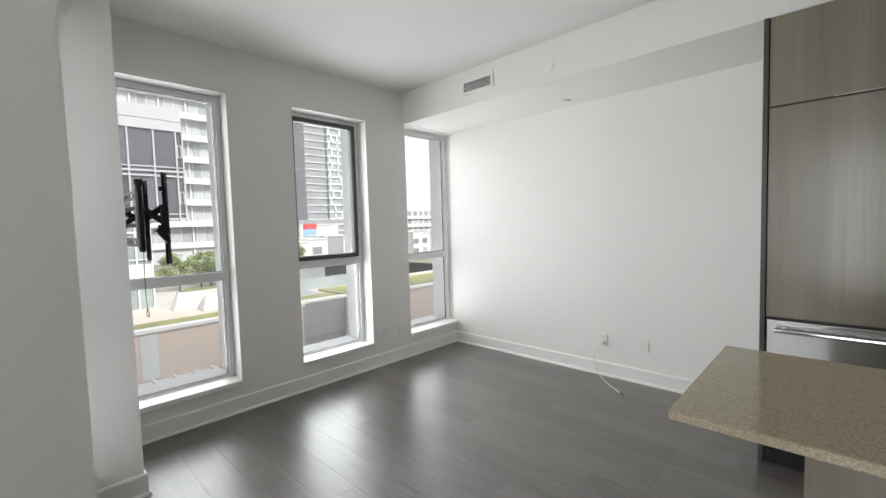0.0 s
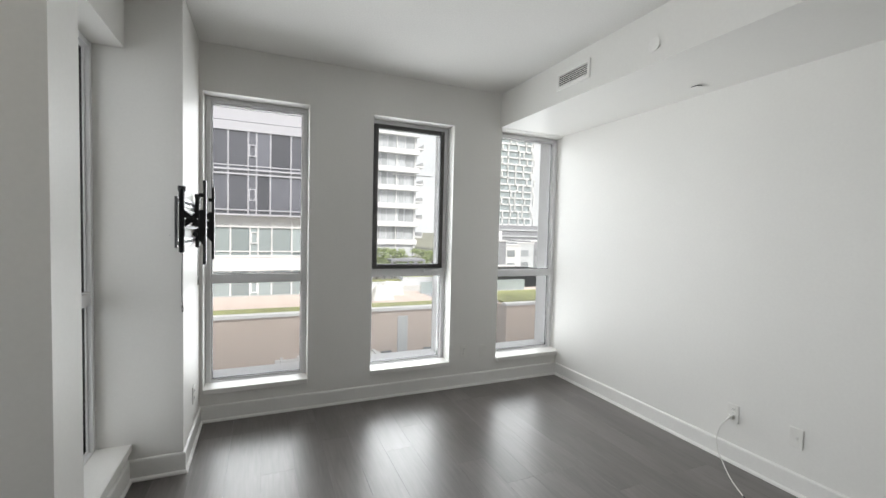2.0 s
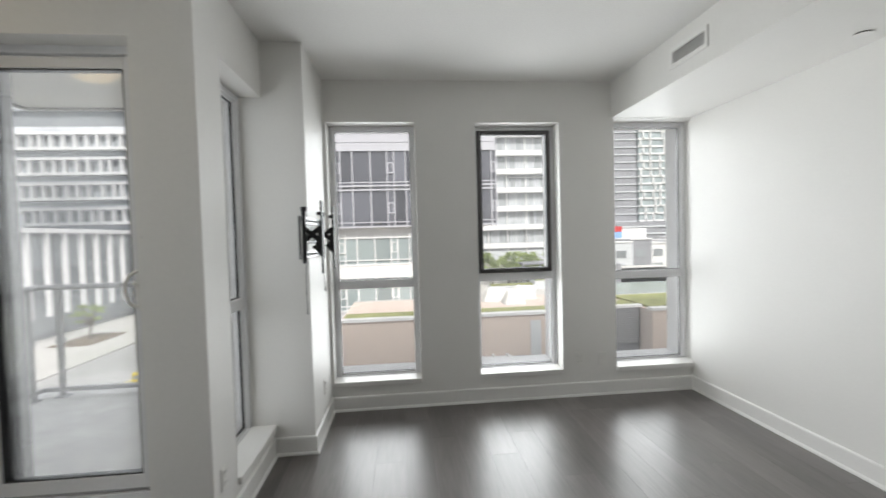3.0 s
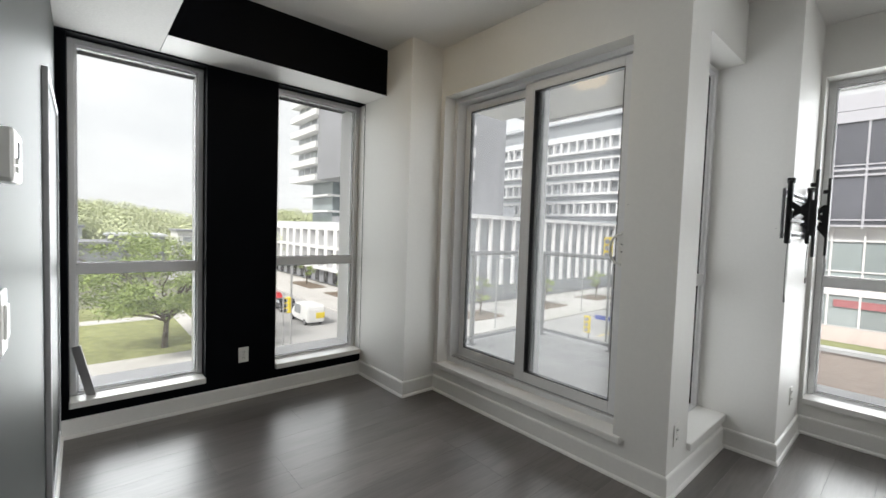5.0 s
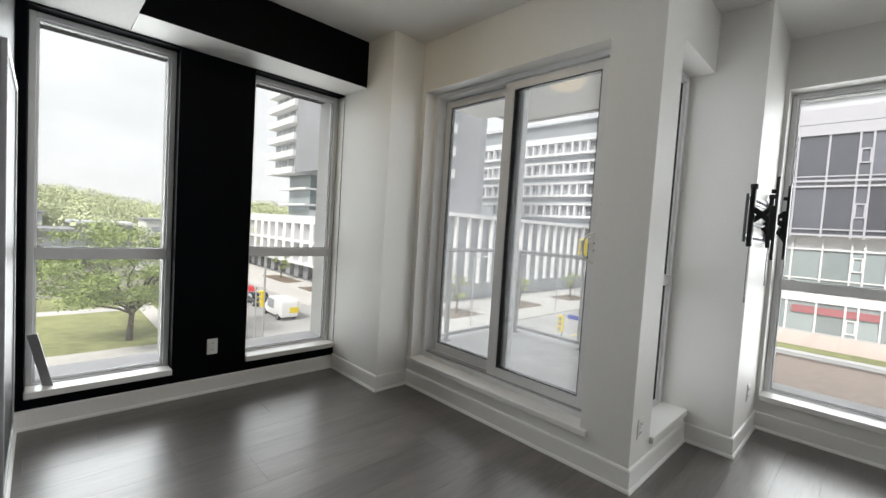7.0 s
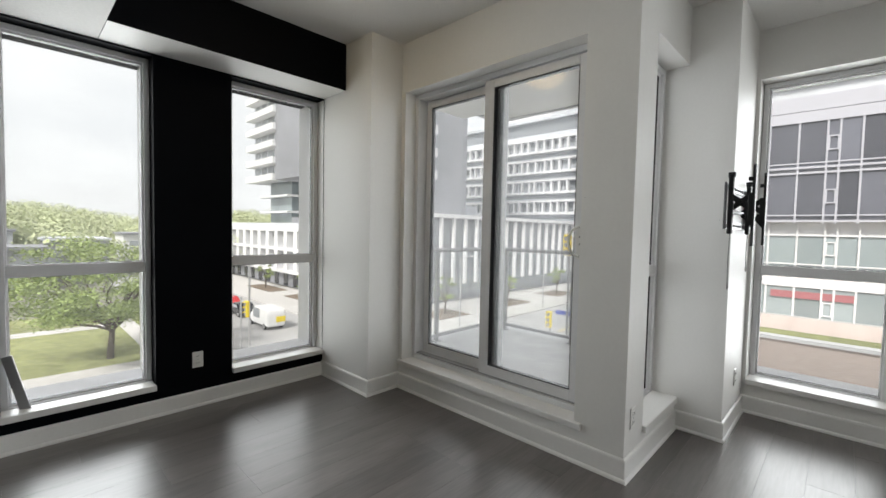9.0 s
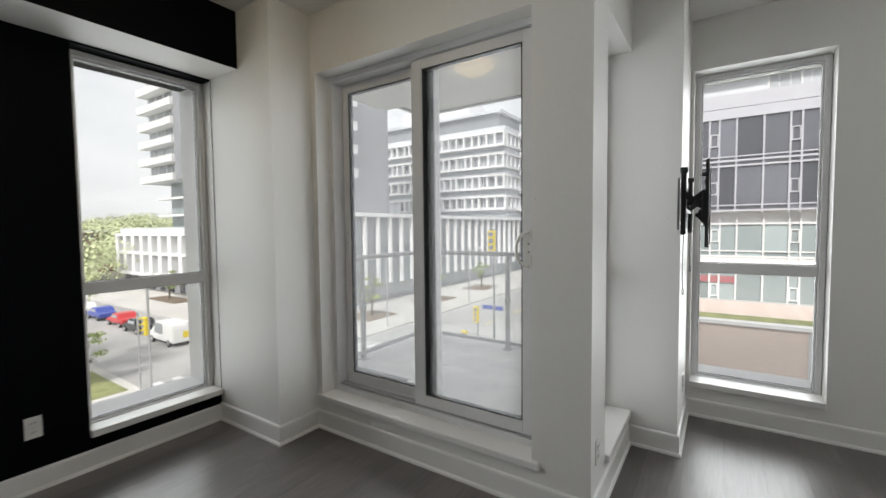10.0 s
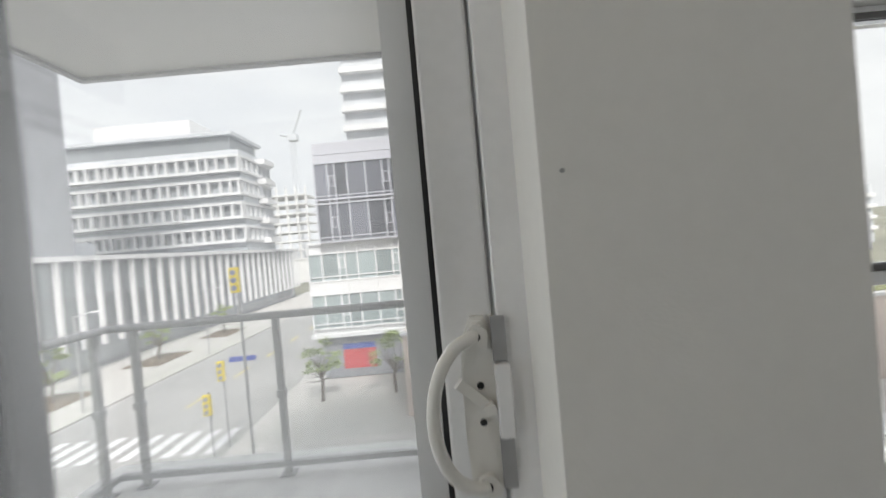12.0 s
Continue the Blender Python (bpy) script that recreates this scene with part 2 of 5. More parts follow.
WHITEB = material("white_facade_panel", (0.72, 0.72, 0.73), 0.6, grain=0.03, grain_scale=0.6, stain=0.06, stain_scale=0.15)
GREYB = material("grey_facade_panel", (0.57, 0.59, 0.62), 0.6, grain=0.05, grain_scale=0.6, stain=0.08, stain_scale=0.15)
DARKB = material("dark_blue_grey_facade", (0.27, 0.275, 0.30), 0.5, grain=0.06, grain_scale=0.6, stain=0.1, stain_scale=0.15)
MULL = material("pale_lavender_mullion", (0.50, 0.50, 0.55), 0.4, grain=0.03)
# Tone differences between panes stand in for reflections the rough surface loses.
BGLASS = material("mock_reflection_glass", (0.125, 0.128, 0.155), 0.30, spec=0.5, stain=0.35, stain_scale=0.45, per_object=0.5)
LGLASS = material("pale_office_glass", (0.30, 0.35, 0.36), 0.07, spec=0.9, stain=0.2, stain_scale=0.3, per_object=0.25)
# Glass colour lifted to imitate haze over distant windows.
FGLASS = material("haze_paled_window_glass", (0.29, 0.31, 0.33), 0.12, spec=0.8, per_object=0.35)
TGLASS = material("pale_tower_glass", (0.40, 0.42, 0.44), 0.12, spec=0.8, per_object=0.25)
BRICK = brick_material("pinkish_brown_brick", (0.64, 0.53, 0.475), (0.56, 0.46, 0.41), (0.66, 0.61, 0.57))
REDBRICK = brick_material("red_brown_brick", (0.30, 0.15, 0.115), (0.25, 0.125, 0.10), (0.33, 0.28, 0.25), 0.8)
CORR = material("grey_corrugated_metal", (0.34, 0.34, 0.36), 0.45, metal=0.2, grain=0.05)
TARP = material("white_furniture_cover", (0.72, 0.72, 0.70), 0.8, grain=0.05, grain_scale=3)
SOIL = material("brown_planting_bed", (0.16, 0.12, 0.085), 0.95, grain=0.25, grain_scale=2)
DULLRED = material("dull_red_sign", (0.36, 0.13, 0.14), 0.5, grain=0.05)
RED = material("red_paint", (0.50, 0.035, 0.04), 0.3, grain=0.05)
BLUEP = material("blue_paint", (0.05, 0.08, 0.36), 0.3, grain=0.05)
SKYBLUE = material("sky_blue_panel", (0.24, 0.42, 0.78), 0.5, grain=0.04)
CARBLK = material("black_car_paint", (0.02, 0.02, 0.024), 0.2, grain=0.05)
CARWHT = material("white_car_paint", (0.75, 0.75, 0.75), 0.25, grain=0.03)
TYRE = material("black_tyre_rubber", (0.02, 0.02, 0.02), 0.7, grain=0.1)
MATM = material("grey_outdoor_mat", (0.20, 0.20, 0.215), 0.9, grain=0.2, grain_scale=120, stain=0.1)
CABLEW = material("white_cable_sheath", (0.70, 0.69, 0.66), 0.4, grain=0.02)

# ---- building blocks ----
def mesh_of(bm, name, mat):
    me = bpy.data.meshes.new(name)
    bm.normal_update()
    bm.to_mesh(me)
    bm.free()
    me.materials.append(mat)
    return me


def thing(name, label, category, at=(0, 0, 0), turn=0, group="", kind=""):
    """An Empty at a thing's base, to carry its parts."""
    ob = new(name)
    ob.empty_display_size = 0.05
    ob.matrix_world = pose(*at, 0, 0, turn)
    return tagged(ob, label, category, group, kind)


def part(name, bm, mat, parent, label="", kind=""):
    ob = new(name, mesh_of(bm, name, mat))
    ob.parent = parent
    return tagged(ob, label, kind=kind)


def piece(name, me, parent, at, turn=0):
    """A repeat of a part that shares its mesh."""
    ob = new(name, me)
    ob.parent = parent
    ob.matrix_basis = pose(*at, 0, 0, turn)
    return ob


def solid(name, bm, mat, label="", category="", group="", kind=""):
    return tagged(new(name, mesh_of(bm, name, mat)), label, category, group, kind)


def bx(bm, x0, x1, y0, y1, z0, z1, bevel=0.0):
    r = bmesh.ops.create_cube(bm, size=1, matrix=Matrix.Translation(((x0 + x1) / 2, (y0 + y1) / 2, (z0 + z1) / 2)) @ Matrix.Diagonal((abs(x1 - x0), abs(y1 - y0), abs(z1 - z0), 1)))
    if bevel:
        edges = list({e for v in r["verts"] for e in v.link_edges})
        bmesh.ops.bevel(bm, geom=edges, offset=bevel, segments=2, profile=0.5, affect="EDGES")
    return bm


def box(*a, bevel=0.0):
    return bx(bmesh.new(), *a, bevel=bevel)


def rod(bm, p, q, r, n=10, r2=None):
    """A round bar from p to q."""
    p, q = Vector(p), Vector(q)
    m = Matrix.Translation((p + q) / 2) @ (q - p).to_track_quat("Z", "Y").to_matrix().to_4x4()
    bmesh.ops.create_cone(bm, cap_ends=True, segments=n, radius1=r, radius2=r if r2 is None else r2, depth=(q - p).length, matrix=m)
    return bm


def flat_bar(bm, p, q, w, t, side=(0, 0, 1)):
    """A flat bar from p to q, w wide across `side`, t thick."""
    p, q, s = Vector(p), Vector(q), Vector(side).normalized()
    a = (q - p).normalized()
    n = a.cross(s).normalized()
    s = n.cross(a).normalized()
    m = Matrix((a, s, n)).transposed().to_4x4()
    m.translation = (p + q) / 2
    bmesh.ops.create_cube(bm, size=1, matrix=m @ Matrix.Diagonal(((q - p).length, w, t, 1)))
    return bm


def prism(bm, pts, z0, z1):
    """A flat outline in x and y, raised from z0 to z1."""
    lo = [bm.verts.new((x, y, z0)) for x, y in pts]
    hi = [bm.verts.new((x, y, z1)) for x, y in pts]
    n = len(pts)
    bm.faces.new(lo[::-1])
    bm.faces.new(hi)
    for i in range(n):
        bm.faces.new((lo[i], lo[(i + 1) % n], hi[(i + 1) % n], hi[i]))
    return bm


def smooth(ob):
    for p in ob.data.polygons:
        p.use_smooth = True
    return ob


def cable(name, pts, r, mat, parent=None, label="", category=""):
    cu = bpy.data.curves.new(name, "CURVE")
    cu.dimensions, cu.bevel_depth, cu.bevel_resolution, cu.resolution_u = "3D", r, 3, 10
    sp = cu.splines.new("BEZIER")
    sp.bezier_points.add(len(pts) - 1)
    for b, p in zip(sp.bezier_points, pts):
        b.co, b.handle_left_type, b.handle_right_type = p, "AUTO", "AUTO"
    cu.materials.append(mat)
    ob = new(name, cu)
    ob.parent = parent
    return tagged(ob, label, category)


def wall(name, axis, face, back, u0, u1, z0, z1, holes, mat):
    """A wall with real openings. axis "y": its face lies at y=face and it runs along x; "x": the other way round."""
    us = sorted({u0, u1, *[v for h in holes for v in h[:2]]})
    zs = sorted({z0, z1, *[v for h in holes for v in h[2:]]})

    def full(i, j):
        if not (0 <= i < len(us) - 1 and 0 <= j < len(zs) - 1):
            return False
        u, z = (us[i] + us[i + 1]) / 2, (zs[j] + zs[j + 1]) / 2
        return not any(h[0] < u < h[1] and h[2] < z < h[3] for h in holes)
    bm = bmesh.new()
    made = {}

    def vert(u, d, z):
        if (u, d, z) not in made:
            made[u, d, z] = bm.verts.new((u, d, z) if axis == "y" else (d, u, z))
        return made[u, d, z]
    for i in range(len(us) - 1):
        for j in range(len(zs) - 1):
            if not full(i, j):
                continue
            a, b, c, e = us[i], us[i + 1], zs[j], zs[j + 1]
            for d in (face, back):
                bm.faces.new([vert(a, d, c), vert(b, d, c), vert(b, d, e), vert(a, d, e)])
            for di, dj, p, q in ((-1, 0, (a, c), (a, e)), (1, 0, (b, c), (b, e)), (0, -1, (a, c), (b, c)), (0, 1, (a, e), (b, e))):
                if not full(i + di, j + dj):
                    bm.faces.new([vert(p[0], face, p[1]), vert(q[0], face, q[1]), vert(q[0], back, q[1]), vert(p[0], back, p[1])])
    bmesh.ops.recalc_face_normals(bm, faces=bm.faces)
    return solid(name, bm, mat, kind="structure")


# ---- the flat: plan ----
XE, YN, XC, YC, XP, YB, XK, YK, XW, YS = 3.735, 3.715, 0.436, 3.034, 0.160, 2.125, -1.706, 1.816, -2.40, -0.235
ZC, ZS, ZD, GROUND = 2.822, 2.503, 2.450, -9.0
W1, W2, W3 = (0.46, 1.210, 0.250, 2.472), (1.733, 2.490, 0.255, 2.464), (2.995, 3.780, 0.25, 2.500)
WW1, WW2, WS = (-0.185, 0.552, 0.224, 2.440), (1.046, 1.812, 0.230, 2.440), (2.40, YC, 0.215, 2.45)
DOOR = (-1.660, -0.125, 0.235, 2.43)

solid("floor", bx(box(-2.70, 4.2, -4.2, 2.28, -0.30, -0.012), -0.26, 4.2, 2.28, 4.12, -0.30, -0.012), WOODE, kind="structure")
wall("wall_north", "y", YN, YN + 0.42, XC, 4.12, -0.3, 3.1, [W1, W2, W3], PAINT)
wall("wall_east", "x", XE, XE + 0.3, -4.2, YN, -0.012, ZC, [], PAINT)
solid("wall_column", box(-0.28, XC, YC, YN + 0.42, -0.3, 3.1), PAINT, kind="structure")
wall("wall_pier", "x", XP, -0.28, YB + 0.25, YC, -0.3, 3.1, [WS], PAINT)
wall("wall_balcony", "y", YB, YB + 0.25, XK, XP, -0.3, 3.1, [DOOR], PAINT)
solid("wall_corner_column", box(XW, XK, YK, YB + 0.25, -0.3, 3.1), PAINT, kind="structure")
west = wall("wall_west", "x", XW, XW - 0.42, -0.6, YB + 0.25, -0.3, 3.1, [WW1, WW2], BLACK)
west.data.materials.append(PAINT)
for p in west.data.polygons:
    if p.center.y > 1.79 and abs(p.normal.y) > 0.9 or p.center.x < XW - 0.41:
        p.material_index = 1
# the rest of the block of flats, below, above and behind; unseen, added for shade and reflections
solid("wall_block_below", box(-2.82, 40, -30, 2.36, GROUND, -0.36), PAINT, kind="structure")
solid("wall_block_below_east", box(-0.28, 40, 2.362, 4.14, GROUND, -0.36), PAINT, kind="structure")
solid("wall_block_above", box(-2.82, 40, -30, 2.36, 3.25, 22), PAINT, kind="structure")
solid("wall_block_above_east", box(-0.28, 40, 2.362, 4.14, 3.25, 22), PAINT, kind="structure")
solid("wall_side", box(XW, 0.55, YS - 0.14, YS, -0.012, ZC, bevel=0.004), CHAR, kind="structure")
solid("wall_south", box(-3.0, 4.2, -4.3, -4.2, -0.012, ZC), PAINT, kind="structure")
solid("wall_hall", box(-0.9, -0.8, -4.2, YS - 0.14, -0.012, ZC), PAINT, kind="structure")
solid("ceiling", box(-2.82, 4.1, -4.3, YN + 0.42, ZC, ZC + 0.25), CEIL, kind="structure")
solid("ceiling_drop", box(XW, 0.55, YS, 0.27, ZD, ZC), CEIL, kind="structure")
solid("soffit", box(2.977, XE, -4.2, YN, ZS, ZC, bevel=0.003), PAINT, kind="structure")
bulk = solid("bulkhead", box(XW, -2.055, 0.272, YK, ZD, ZC, bevel=0.002), BLACK, kind="structure")
bulk.data.materials.append(PAINT)
for p in bulk.data.polygons:
    if p.normal.z < -0.9:
        p.material_index = 1


def baseboard(name, p, q, inward, height=0.125, mat=TRIM, mitre=(0, 0)):
    """Painted skirting with a small round shoe along the floor. inward: the way into the room; mitre: the ends that turn an outer corner."""
    p, q, n = Vector((*p, 0)), Vector((*q, 0)), Vector((*inward, 0))
    prof = [(0, 0), (0.026, 0), (0.025, 0.010), (0.020, 0.017), (0.014, 0.020), (0.014, height - 0.012), (0.011, height - 0.004), (0.004, height), (0, height)]
    bm = bmesh.new()
    along = (q - p).normalized()
    rows = [[bm.verts.new(e + n * d + along * (d * s) + Vector((0, 0, z))) for d, z in prof] for e, s in ((p, -mitre[0]), (q, mitre[1]))]
    k = len(prof)
    for i in range(k):
        bm.faces.new((rows[0][i], rows[0][(i + 1) % k], rows[1][(i + 1) % k], rows[1][i]))
    bm.faces.new(rows[0][::-1])
    bm.faces.new(rows[1])
    bmesh.ops.recalc_face_normals(bm, faces=bm.faces)
    return solid(name, bm, mat, kind="structure")


baseboard("baseboard_north", (XC, YN), (XE, YN), (0, -1))
baseboard("baseboard_east", (XE, 0.66), (XE, YN), (-1, 0))
baseboard("baseboard_column_side", (XC, YC), (XC, YN), (1, 0), mitre=(1, 0))
baseboard("baseboard_column_front", (XP, YC), (XC, YC), (0, -1), mitre=(0, 1))
baseboard("baseboard_pier", (XP, YB), (XP, YC), (1, 0), mitre=(1, 0))
baseboard("baseboard_balcony", (XK, YB), (XP, YB), (0, -1), mitre=(0, 1))
baseboard("baseboard_corner_side", (XK, YK), (XK, YB), (1, 0), mitre=(1, 0))
baseboard("baseboard_corner_front", (XW, YK), (XK, YK), (0, -1), mitre=(0, 1))
baseboard("baseboard_west", (XW, YS), (XW, YK), (1, 0), 0.115)
baseboard("baseboard_side", (XW, YS), (0.55, YS), (0, 1), 0.115)


# ---- windows ----
def ring(bm, u0, u1, z0, z1, w, d0, d1, bevel=0.003):
    """Four members round an opening, w wide, from depth d0 to d1."""
    bx(bm, u0, u0 + w, d0, d1, z0, z1, bevel)
    bx(bm, u1 - w, u1, d0, d1, z0, z1, bevel)
    bx(bm, u0 + w, u1 - w, d0, d1, z0, z0 + w, bevel)
    bx(bm, u0 + w, u1 - w, d0, d1, z1 - w, z1, bevel)
    return bm


def glass_pane(u0, u1, z0, z1, d, parent, mat=PANE):
    ob = part("pane", box(u0, u1, d, d + 0.006, z0, z1), mat, parent)
    ob.visible_shadow = False
    return ob


def window(name, at, turn, opening, rail, sill_out=0.018, sill_over=0.0, sash=False, depth=0.145, frame_mat=VINYL, sill_end=99.0, thick=0.42):
    """A tall fixed light over a low one; local x runs along the wall and local y out of doors."""
    u0, u1, z0, z1 = opening
    w = thing(name, "", "", at, turn, kind="structure")
    d = depth
    f = part("window_frame", ring(bmesh.new(), u0 + 0.002, u1 - 0.002, z0 - 0.028, z1 - 0.002, 0.034, d, d + 0.085), frame_mat, w)
    part("bead", ring(bmesh.new(), u0 + 0.036, u1 - 0.036, z0 + 0.006, z1 - 0.036, 0.011, d + 0.022, d + 0.062, 0.002), frame_mat, f)
    part("transom", box(u0 + 0.036, u1 - 0.036, d + 0.004, d + 0.075, rail - 0.036, rail + 0.036, bevel=0.004), frame_mat, w)
    g0, g1 = u0 + 0.044, u1 - 0.044
    part("gasket", ring(bmesh.new(), g0, g1, z0 + 0.015, rail - 0.036, 0.004, d + 0.030, d + 0.050, 0), GASKET, f)
    glass_pane(g0, g1, z0 + 0.015, rail - 0.036, d + 0.038, w)
    if sash:
        s = part("sash", ring(bmesh.new(), u0 + 0.040, u1 - 0.040, rail + 0.038, z1 - 0.036, 0.036, d - 0.012, d + 0.060, 0.004), DARKFR, w, "dark bronze opening sash")
        part("seal", ring(bmesh.new(), u0 + 0.074, u1 - 0.074, rail + 0.073, z1 - 0.071, 0.006, d - 0.002, d + 0.034, 0), GASKET, s)
        glass_pane(u0 + 0.078, u1 - 0.078, rail + 0.076, z1 - 0.074, d + 0.03, w)
        c = bmesh.new()
        bx(c, u1 - 0.22, u1 - 0.10, d - 0.030, d - 0.002, rail + 0.004, rail + 0.026, 0.006)
        rod(c, (u1 - 0.15, d - 0.035, rail + 0.020), (u1 - 0.065, d - 0.048, rail + 0.034), 0.008)
        part("crank_handle", c, VINYL, w)
    else:
        part("gasket", ring(bmesh.new(), g0, g1, rail + 0.036, z1 - 0.044, 0.004, d + 0.030, d + 0.050, 0), GASKET, f)
        glass_pane(g0, g1, rail + 0.036, z1 - 0.044, d + 0.038, w)
    out = bmesh.new()
    bx(out, u0 + 0.001, u1 - 0.001, d + 0.087, thick + 0.03, z0 - 0.012, z0 + 0.004)
    for a in (u0 + 0.001, u1 - 0.013):
        bx(out, a, a + 0.012, d + 0.087, thick + 0.004, z0 + 0.005, z1 - 0.002)
    part("outer_lining", out, VINYL, w, "white metal lining outside the glass")
    part("window_sill", box(u0 - sill_over, min(u1, sill_end) + sill_over, -sill_out, d + 0.002, z0 - 0.040, z0 + 0.001, bevel=0.006), TRIM, w)
    return w


window("window_1", (0, YN, 0), 0, W1, 1.070, sill_over=0.001)
window("window_2", (0, YN, 0), 0, W2, 1.095, sash=True, frame_mat=VINYL)
window("window_3", (0, YN, 0), 0, W3, 1.070, sill_out=0.03, sill_end=XE - 0.002)
window("window_4", (XW, 0, 0), 90, WW1, 1.028, sill_out=0.032, depth=0.10, frame_mat=FRAMEW)
window("window_5", (XW, 0, 0), 90, WW2, 1.045, sill_out=0.032, depth=0.10, frame_mat=FRAMEW)
window("window_6", (XP, 0, 0), 90, WS, 1.075, sill_out=0.022, sill_over=0.0, depth=0.145)

# narrow blind track over the third window
part("blind_track", box(2.99, XE - 0.003, YN - 0.012, YN + 0.03, ZS - 0.016, ZS - 0.003, bevel=0.003), VINYL, bpy.data.objects["window_3"])

# ---- patio door ----
door = thing("door_1", "white vinyl sliding patio door, closed, above a white ledge", "door", (0, YB, 0), kind="structure")
u0, u1, z0, z1 = DOOR
part("ledge", box(XK + 0.004, -0.080, -0.022, 0.125, 0.196, 0.236, bevel=0.006), TRIM, door)
fr = bmesh.new()
ring(fr, u0 - 0.004, u1 + 0.004, z0 - 0.003, z1 + 0.004, 0.040, 0.112, 0.248)
bx(fr, u0 + 0.042, u1 - 0.040, 0.1785, 0.186, z0 + 0.040, z0 + 0.058)
part("door_frame", fr, VINYL, door)
part("track", box(u0 + 0.044, u1 - 0.042, 0.128, 0.177, z0 + 0.041, z0 + 0.052), GREYALU, door)


def door_leaf(name, a, b, d0, d1, stile_l, stile_r, label):
    bot, top = z0 + 0.050, z1 - 0.042
    bm = bmesh.new()
    bx(bm, a, a + stile_l, d0, d1, bot, top, 0.004)
    bx(bm, b - stile_r, b, d0, d1, bot, top, 0.004)
    bx(bm, a + stile_l, b - stile_r, d0, d1, bot, bot + 0.068, 0.004)
    bx(bm, a + stile_l, b - stile_r, d0, d1, top - 0.058, top, 0.004)
    leaf = part(name, bm, VINYL, door, label)
    part("gasket", ring(bmesh.new(), a + stile_l - 0.002, b - stile_r + 0.002, bot + 0.066, top - 0.056, 0.009, d0 + 0.006, d1 - 0.004, 0), GASKET, leaf)
    g = glass_pane(a + stile_l + 0.003, b - stile_r - 0.003, bot + 0.068, top - 0.058, (d0 + d1) / 2, leaf, DOORPANE)
    return leaf


door_leaf("fixed_leaf", u0 + 0.048, -0.836, 0.198, 0.243, 0.052, 0.075, "")
part("stile_cover", bx(box(-0.900, -0.819, 0.188, 0.196, z0 + 0.055, z1 - 0.046), -0.834, -0.819, 0.196, 0.246, z0 + 0.055, z1 - 0.046), GLOSSFR, door, "glossy dark meeting stile")
slide = door_leaf("sliding_leaf", -0.945, u1 - 0.040, 0.128, 0.174, 0.080, 0.062, "")
hb = bmesh.new()
hx = -0.186
prism(hb, [(-0.014, 0.000), (0.012, 0.000), (0.021, 0.018), (0.024, 0.07), (0.024, 0.15), (0.018, 0.19), (0.008, 0.213), (-0.008, 0.213), (-0.018, 0.19), (-0.023, 0.14), (-0.023, 0.07), (-0.020, 0.018)], 0.0, 0.014)
bmesh.ops.bevel(hb, geom=[e for e in hb.edges if all(v.co.z > 0.013 for v in e.verts)], offset=0.004, segments=2, affect="EDGES")
bmesh.ops.transform(hb, matrix=Matrix.Translation((hx + 0.002, 0.128, 1.164)) @ Matrix.Rotation(radians(90), 4, "X"), verts=hb.verts)
plate = part("handle_plate", hb, PLASTIC, slide, "white handle plate")
bow = []
for i in range(13):
    a = radians(-84 + 168 * i / 12)
    bow.append((hx - 0.004 - 0.052 * math.cos(a), 0.106 - 0.020 * math.cos(a), 1.2695 + 0.086 * math.sin(a)))
bow = [(hx + 0.002, 0.116, 1.180)] + bow + [(hx + 0.002, 0.116, 1.359)]
cable("pull_bow", bow, 0.0078, PLASTIC, plate)
for z in (1.183, 1.356):
    part("boss", rod(bmesh.new(), (hx, 0.114, z), (hx, 0.106, z), 0.013, 18), PLASTIC, plate)
lt = flat_bar(bmesh.new(), (hx - 0.026, 0.098, 1.308), (hx + 0.010, 0.109, 1.272), 0.012, 0.007)
rod(lt, (hx + 0.008, 0.113, 1.274), (hx + 0.008, 0.100, 1.274), 0.007, 12)
part("latch_lever", lt, PLASTIC, plate)
for z in (1.183, 1.255, 1.298, 1.356):
    y = 0.106 if z in (1.183, 1.356) else 0.114
    part("screw", rod(bmesh.new(), (hx, y, z), (hx, y - 0.0015, z), 0.0042, 12), GASKET, plate)
part("keeper", box(u1 - 0.044, u1 - 0.026, 0.098, 0.113, 1.240, 1.325, bevel=0.002), VINYL, door)
for za, zb in ((1.180, 1.238), (1.327, 1.378)):
    part("keeper_slot", box(u1 - 0.044, u1 - 0.028, 0.106, 0.1125, za, zb), GREYALU, door, "grey metal strike recess")


# ---- balcony ----
solid("balcony_slab", box(-2.90, -0.26, YB + 0.25, 5.02, -0.35, -0.05, bevel=0.01), CONC, kind="structure")
solid("balcony_ceiling", box(-2.90, -0.26, YB + 0.25, 5.03, 2.97, 3.2, bevel=0.01), PAINT, kind="structure")
solid("balcony_drip_edge", bx(box(-2.895, -0.26, 4.96, 5.01, 2.945, 2.969), -2.895, -2.85, YB + 0.30, 4.96, 2.945, 2.969), GREYALU, kind="structure")
# Unseen mass over the flat, added to keep sun off the ground nearby.
solid("storeys_above", box(-2.98, 16.0, -14.0, 4.12, 3.21, 21.0), CONC, kind="structure")
solid("storeys_below", box(-2.38, 16.0, -14.0, 2.30, GROUND, -0.36), CONC, kind="structure")
rail = thing("balcony_railing", "grey metal balcony railing with clear glass panels on the slab", "railing", (0, 0, -0.05))
part("top_rail", rod(rod(bmesh.new(), (-2.62, 2.45, 1.122), (-2.62, 4.65, 1.122), 0.027, 14), (-2.62, 4.67, 1.122), (-0.30, 4.67, 1.122), 0.027, 14), GREYALU, rail)
